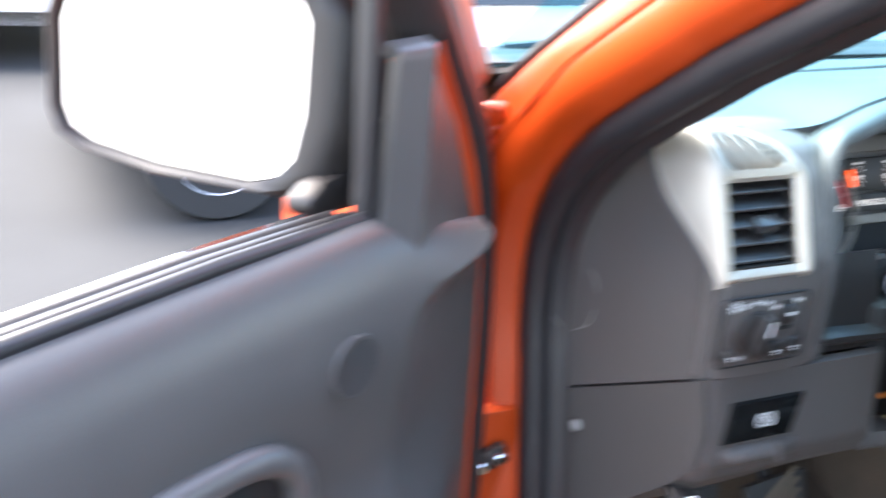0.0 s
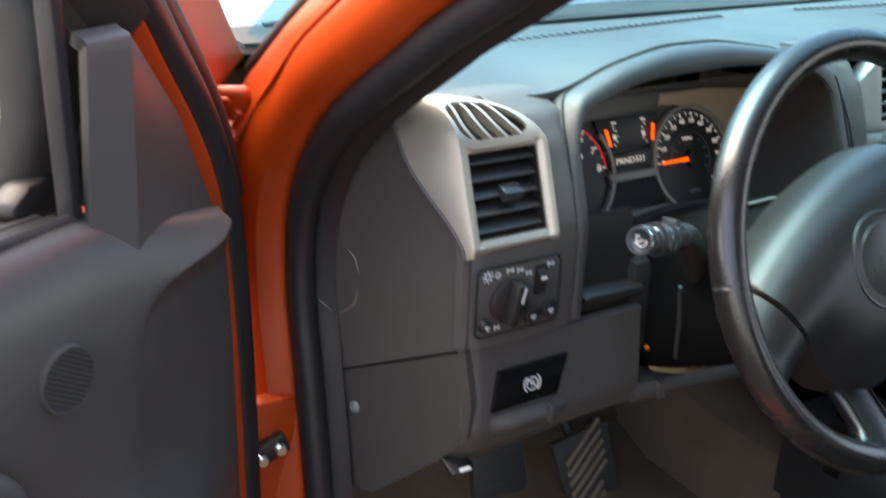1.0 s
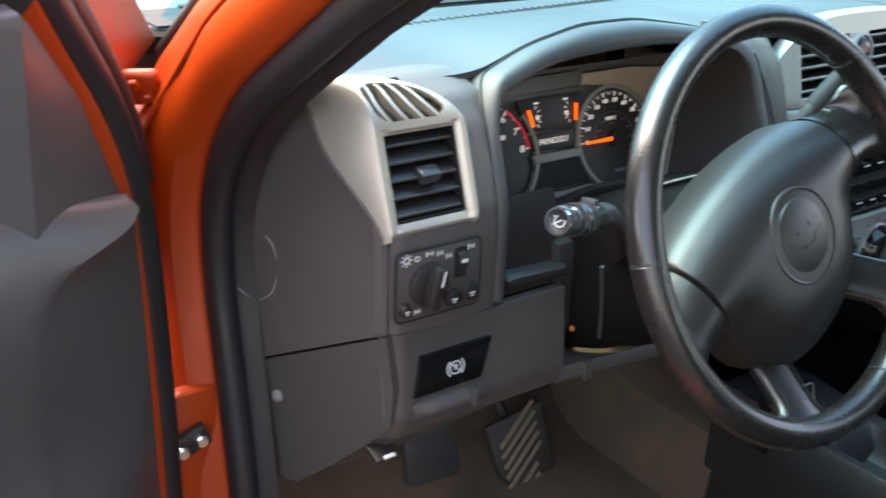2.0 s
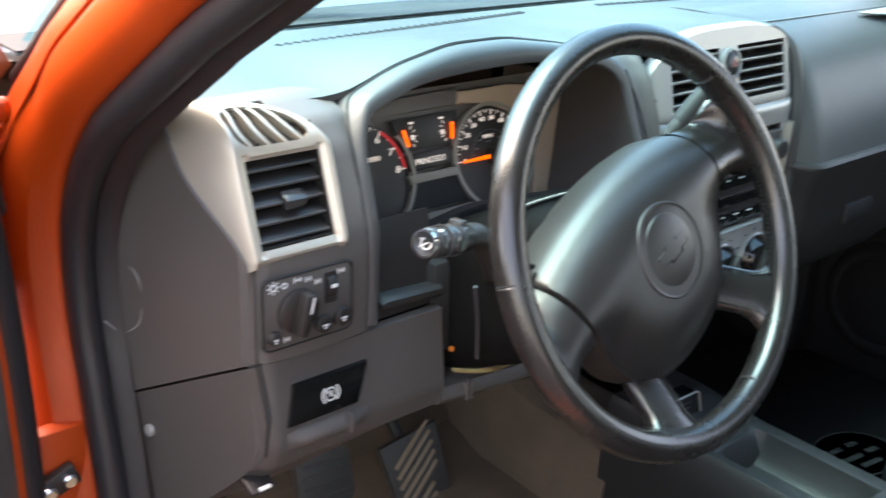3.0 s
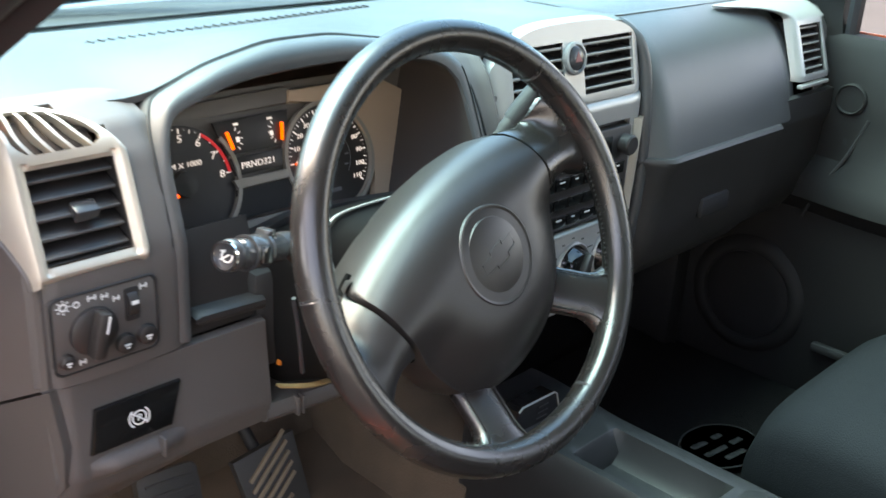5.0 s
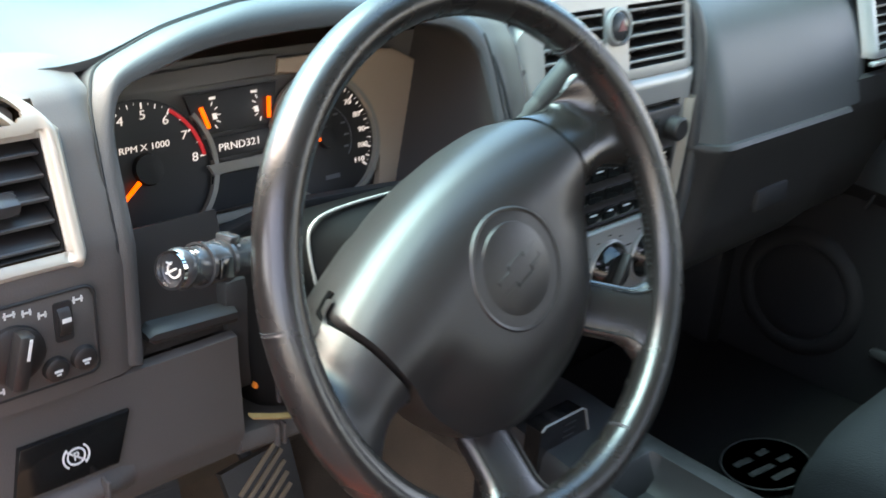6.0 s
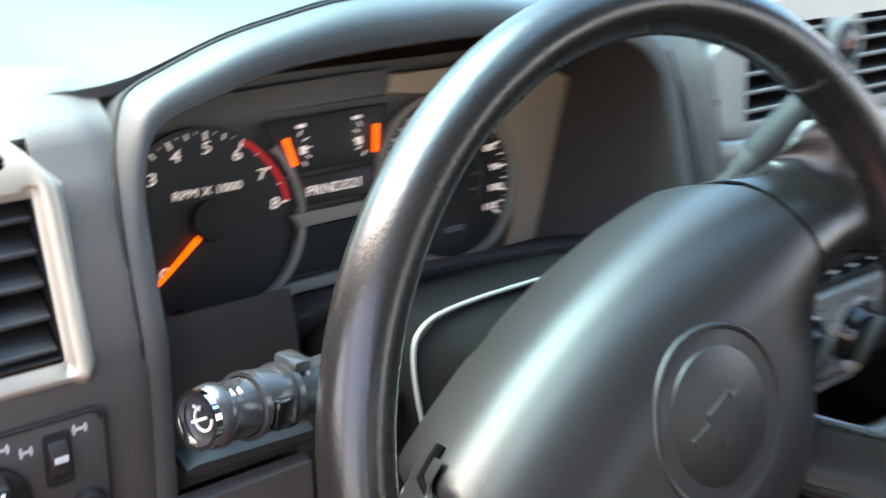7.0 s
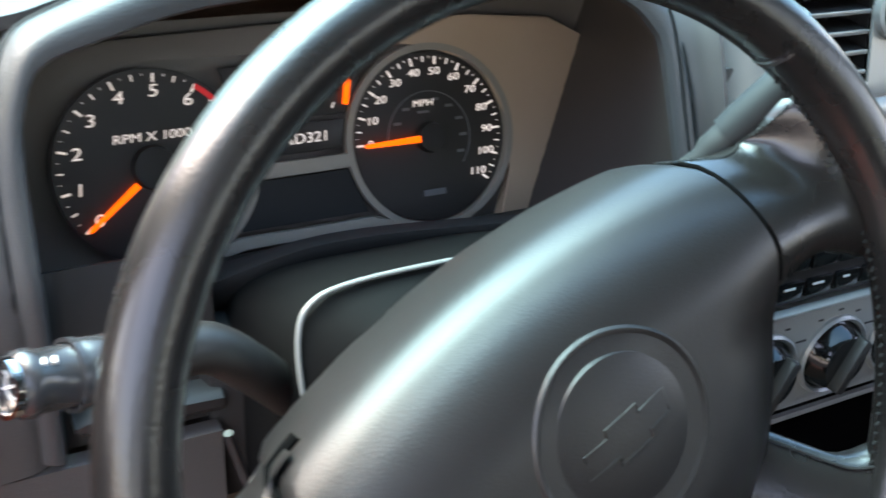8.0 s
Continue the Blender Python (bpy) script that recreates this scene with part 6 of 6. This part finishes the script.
part("window_1", bm, WINDSHIELD, None, "laminated windscreen, tinted blue to cool the light through it", category="windscreen", kind="structure")
bm = bmesh.new()
sheet(bm, lambda x, z: Vector((x, -1.18 + 0.10 * (z - 1.1), z)), [-0.21, 0.345, 0.90], [1.19, 1.59], None, 0.004)
part("window_2", bm, REARGLASS, None, "clear rear window of the cab", category="window", kind="structure")
bm = bmesh.new()
sheet(bm, lambda x, v: Vector((x, 0.560 + 0.060 * v, 1.2785 - 0.004 * v + 0.004 * v)), spread(-0.34, 1.03, 20), [0, 1, 1.6], None, 0.003)
part("windscreen_edge", bm, RECESS, None, "black band along the foot of the windscreen", category="trim", kind="structure")

# ---- the truck's nose ----
hood = thing("truck_hood", (MID, 1.2, 1.0), "orange painted hood in bright daylight", "car hood")
bm = bmesh.new()
sheet(bm, lambda x, v: Vector((x, 0.88 + 0.95 * v, 1.130 - 0.150 * v - 0.12 * max(0, v - 0.85) ** 1 * 4 * max(0, v - 0.85) - 0.03 * (abs(x - MID) / 0.72) ** 4 + 0.012 * ease(0.36, 0.30, abs(x - MID)))), spread(-0.37, 1.06, 40), spread(0, 1, 24), None, 0.006)
part("panel", bm, ORANGE, hood)
bm = bmesh.new()
sheet(bm, lambda x, v: Vector((x, 0.635 + 0.245 * v, 1.252 - 0.085 * v - 0.012 * math.sin(math.pi * v))), spread(-0.36, 1.05, 20), spread(0, 1, 4), None, 0.004)
part("cowl", bm, DARK, hood, "black cowl panel")
for side, x0 in (("left", -0.40), ("right", 1.09)):
    f = thing("front_fender", (x0, 1.1, 0.5), "orange painted front fender", "fender", group="front fenders")
    bm = bmesh.new()
    sg = -1 if side == "left" else 1
    sheet(bm, lambda y, v: Vector((x0 + sg * ((-0.03, 0.0, 0.035, 0.045, 0.04)[int(v)] - 0.12 * ease(0.9, 1.5, y)), y, ((1.215, 1.205, 1.13, 0.95, 0.55)[int(v)] - (0.10 if sg > 0 else 0.0) * (v < 3)) - 0.05 * (y - 0.4))), spread(0.40, 1.50, 16), [0, 1, 2, 3, 4], None, 0.004)
    part("panel", bm, ORANGE, f)
bm = bmesh.new()
box(bm, at(-0.42, -0.4, 0.52), (0.10, 1.5, 0.14), 0.02)
part("sill", bm, ORANGE, None, "orange painted door sill", category="sill", kind="structure")
wiper = thing("windscreen_wiper", (0.2, 0.6, 1.28), "black windscreen wiper resting at the foot of the glass", "wiper")
bm = bmesh.new()
tube(bm, smooth_line([(-0.28, 0.648, 1.278), (-0.10, 0.625, 1.292), (0.15, 0.585, 1.310), (0.28, 0.575, 1.318)], 5), 0.006, 8)
part("blade", bm, RUBBER, wiper)
bm = bmesh.new()
tube(bm, smooth_line([(-0.20, 0.660, 1.275), (-0.02, 0.640, 1.296), (0.10, 0.602, 1.312)], 5), 0.007, 8)
part("arm", bm, DARK, wiper)

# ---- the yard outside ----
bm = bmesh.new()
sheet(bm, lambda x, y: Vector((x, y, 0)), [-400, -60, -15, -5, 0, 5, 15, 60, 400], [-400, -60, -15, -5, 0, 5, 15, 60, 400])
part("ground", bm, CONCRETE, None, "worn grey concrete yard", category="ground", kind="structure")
# added slab: whitens the mirror and bounces light on to the side cap
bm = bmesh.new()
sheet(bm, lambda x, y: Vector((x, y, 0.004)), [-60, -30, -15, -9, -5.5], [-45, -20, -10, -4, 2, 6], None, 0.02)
part("pavement", bm, BRIGHTAPRON, None, "added pale ground slab that brightens the mirror and the cab", category="pavement", kind="structure")


def car(name, at_xy, heading, paint, label, tall=1.45, length=4.5, truck=False, overhang=0.85, short=False):
    c = thing(name, (at_xy[0], at_xy[1], 0), label, "car", group="parked cars")
    m = at(at_xy[0], at_xy[1], 0) @ turn(heading)
    L, Wd = length / 2, 0.90
    hz = 1.02 if truck else 0.88
    nose = 0.4 if short else 0.9
    prof = [(-L, 0.45, 0.90), (-L + 0.05, hz - 0.05, 0.93), (-L + nose, hz + 0.04, 0.96), (-L + nose + 0.3, hz + 0.08, 0.96), (L - 0.6, hz + 0.10, 0.96), (L - 0.05, hz, 0.93), (L, 0.5, 0.90)]
    bm = bmesh.new()
    rr = []
    for x, z, k in prof:
        w = Wd * k
        rr.append([m @ Vector((x, y, zz)) for y, zz in ((-w * 0.96, 0.28), (-w, 0.55), (-w, z - 0.18), (-w * 0.93, z - 0.03), (-w * 0.6, z), (w * 0.6, z), (w * 0.93, z - 0.03), (w, z - 0.18), (w, 0.55), (w * 0.96, 0.28))])
    rings(bm, rr)
    part("body", bm, paint, c)
    bm = bmesh.new()
    g = [(-L + 1.15, hz + 0.06, 0.80), (-L + 1.85, tall - 0.05, 0.66), (-L + 2.1, tall, 0.64), (L - 1.5 if not truck else L - 2.0, tall, 0.64), (L - 0.75 if not truck else L - 1.75, hz + 0.10, 0.80)]
    if short:
        g = [(-L + 0.55, hz + 0.06, 0.80), (-L + 1.15, tall - 0.05, 0.66), (-L + 1.4, tall, 0.64), (L - 0.75, tall, 0.64), (L - 0.25, hz + 0.10, 0.80)]
    rings(bm, [[m @ Vector((x, s * w, z)) for s in (-1, -0.9, 0.9, 1)] for x, z, w in g], False, False)
    r2 = []
    for x, z, w in g:
        r2.append([m @ Vector((x, -Wd * 0.94, hz)), m @ Vector((x, -w, z)), m @ Vector((x, w, z)), m @ Vector((x, Wd * 0.94, hz))])
    rings(bm, r2, False, False)
    part("cabin_glass", bm, CARGLASS, c, "dark tinted windows")
    bm = bmesh.new()
    sheet(bm, lambda u, v: m @ Vector((g[2][0] - 0.1 + (g[3][0] - g[2][0] + 0.2) * u, -0.64 + 1.28 * v, tall + 0.012)), [0, 1], [0, 0.5, 1], None, 0.02)
    part("roof", bm, paint, c)
    for wx in (-L + overhang, L - 0.85):
        for wy in (-0.86, 0.86):
            bm = bmesh.new()
            r = 0.37 if truck else 0.32
            revolve(bm, m @ at(wx, wy, r) @ turn(90, "X") @ at(0, 0, -0.10), ((r * 0.62, 0), (r * 0.95, 0.0), (r, 0.03), (r, 0.17), (r * 0.95, 0.20), (r * 0.62, 0.20)), 32)
            w = part("wheel", bm, TYRE, c, "black tyre")
            bm = bmesh.new()
            revolve(bm, m @ at(wx, wy, r) @ turn(90, "X") @ at(0, 0, -0.105), ((0.02, -0.01), (r * 0.2, 0.0), (r * 0.58, 0.02), (r * 0.63, 0.0), (r * 0.63, 0.21), (r * 0.58, 0.19), (r * 0.2, 0.21), (0.02, 0.22)), 24)
            part("rim", bm, SILVERPAINT, w, "silver wheel rim")
    bm = bmesh.new()
    box(bm, m @ at(-L - 0.005, 0, 0.74 if truck else 0.62), (0.05, 1.05, 0.26 if truck else 0.16), 0.03)
    gr = part("grille", bm, DARK, c, "dark slatted grille")
    for i in range(5):
        bm = bmesh.new()
        box(bm, m @ at(-L - 0.035, 0, (0.65 if truck else 0.57) + i * (0.045 if truck else 0.026)), (0.012, 1.0, 0.010))
        part("grille_bar", bm, CHROME, gr)
    bm = bmesh.new()
    revolve(bm, m @ at(-L - 0.04, 0, 0.74 if truck else 0.62) @ turn(-90, "Y"), ((0.07, -0.01), (0.07, 0.008), (0.05, 0.014), (0.001, 0.014)), 24)
    part("plain_badge", bm, CHROME, gr)
    for y in (-0.68, 0.68):
        bm = bmesh.new()
        box(bm, m @ at(-L + 0.03, y, 0.78 if truck else 0.66), (0.10, 0.30, 0.20 if truck else 0.13), 0.03)
        part("headlight", bm, CHROME, c, "clear headlight")
    bm = bmesh.new()
    box(bm, m @ at(-L - 0.03, 0, 0.46), (0.16, 1.72, 0.20), 0.05)
    part("bumper", bm, paint, c)
    return c


car("parked_pickup", (5.9, 9.3), 60, WHITEPAINT, "white parked pickup truck at the back of the yard", 1.75, 5.2, True)
car("parked_car", (2.15, 4.55), 0, MAROONPAINT, "pinkish-white parked car standing across the truck's nose", 1.62, 5.2, overhang=0.42, short=True)
car("parked_car", (-0.9, 9.2), 84, WHITEPAINT, "white parked car on the worn concrete", 1.45, 4.5)
car("parked_car", (-1.2, -7.0), 100, SILVERPAINT, "silver parked car behind the truck", 1.45, 4.5)


def tree(x, y, h, seed):
    rnd = random.Random(seed)
    t = thing("tree", (x, y, 0), "leafy green tree at the edge of the yard", "tree", group="trees at the yard's edge")
    bm = bmesh.new()
    tube(bm, [(x, y, 0), (x + 0.1, y, h * 0.3), (x, y + 0.1, h * 0.6), (x, y, h * 0.85)], [0.22, 0.17, 0.11, 0.04], 10)
    for i in range(9):
        a, z = rnd.uniform(0, 6.28), h * rnd.uniform(0.3, 0.7)
        tube(bm, [(x, y, z), (x + math.cos(a) * 1.0, y + math.sin(a) * 1.0, z + 0.7), (x + math.cos(a) * 1.8, y + math.sin(a) * 1.8, z + 1.2)], [0.07, 0.05, 0.02], 6)
    part("trunk", bm, BARK, t)
    vs, fs = [], []
    for i in range(2600):
        a, b, r = rnd.uniform(0, 6.28), rnd.uniform(-1, 1), rnd.uniform(0.55, 1.0) ** 0.5
        q = math.sqrt(1 - b * b)
        lump = 1 + 0.25 * math.sin(3 * a + seed) + 0.2 * math.sin(5 * b + 2 * a)
        p = Vector((x + 2.3 * r * q * math.cos(a) * lump, y + 2.3 * r * q * math.sin(a) * lump, h * 0.66 + h * 0.34 * r * b * lump))
        e1 = Vector((rnd.gauss(0, 1), rnd.gauss(0, 1), rnd.gauss(0, 1))).normalized() * rnd.uniform(0.12, 0.26)
        e2 = e1.orthogonal().normalized() * rnd.uniform(0.06, 0.13)
        k = len(vs)
        vs += [p - e1, p + e2, p + e1, p - e2]
        fs.append((k, k + 1, k + 2, k + 3))
    me = bpy.data.meshes.new("crown")
    me.from_pydata([v - Vector((x, y, 0)) for v in vs], [], fs)
    me.materials.append(LEAF)
    ob = new("crown", me)
    ob.parent = t
    return t


for i, (x, y, h) in enumerate(((-7, -14, 7), (-1.5, -16, 8), (5, -15, 7), (11, 14, 7), (16, 10, 8), (7, 19, 7), (0, 22, 8), (-8, 18, 8))):
    tree(x, y, h, i + 3)
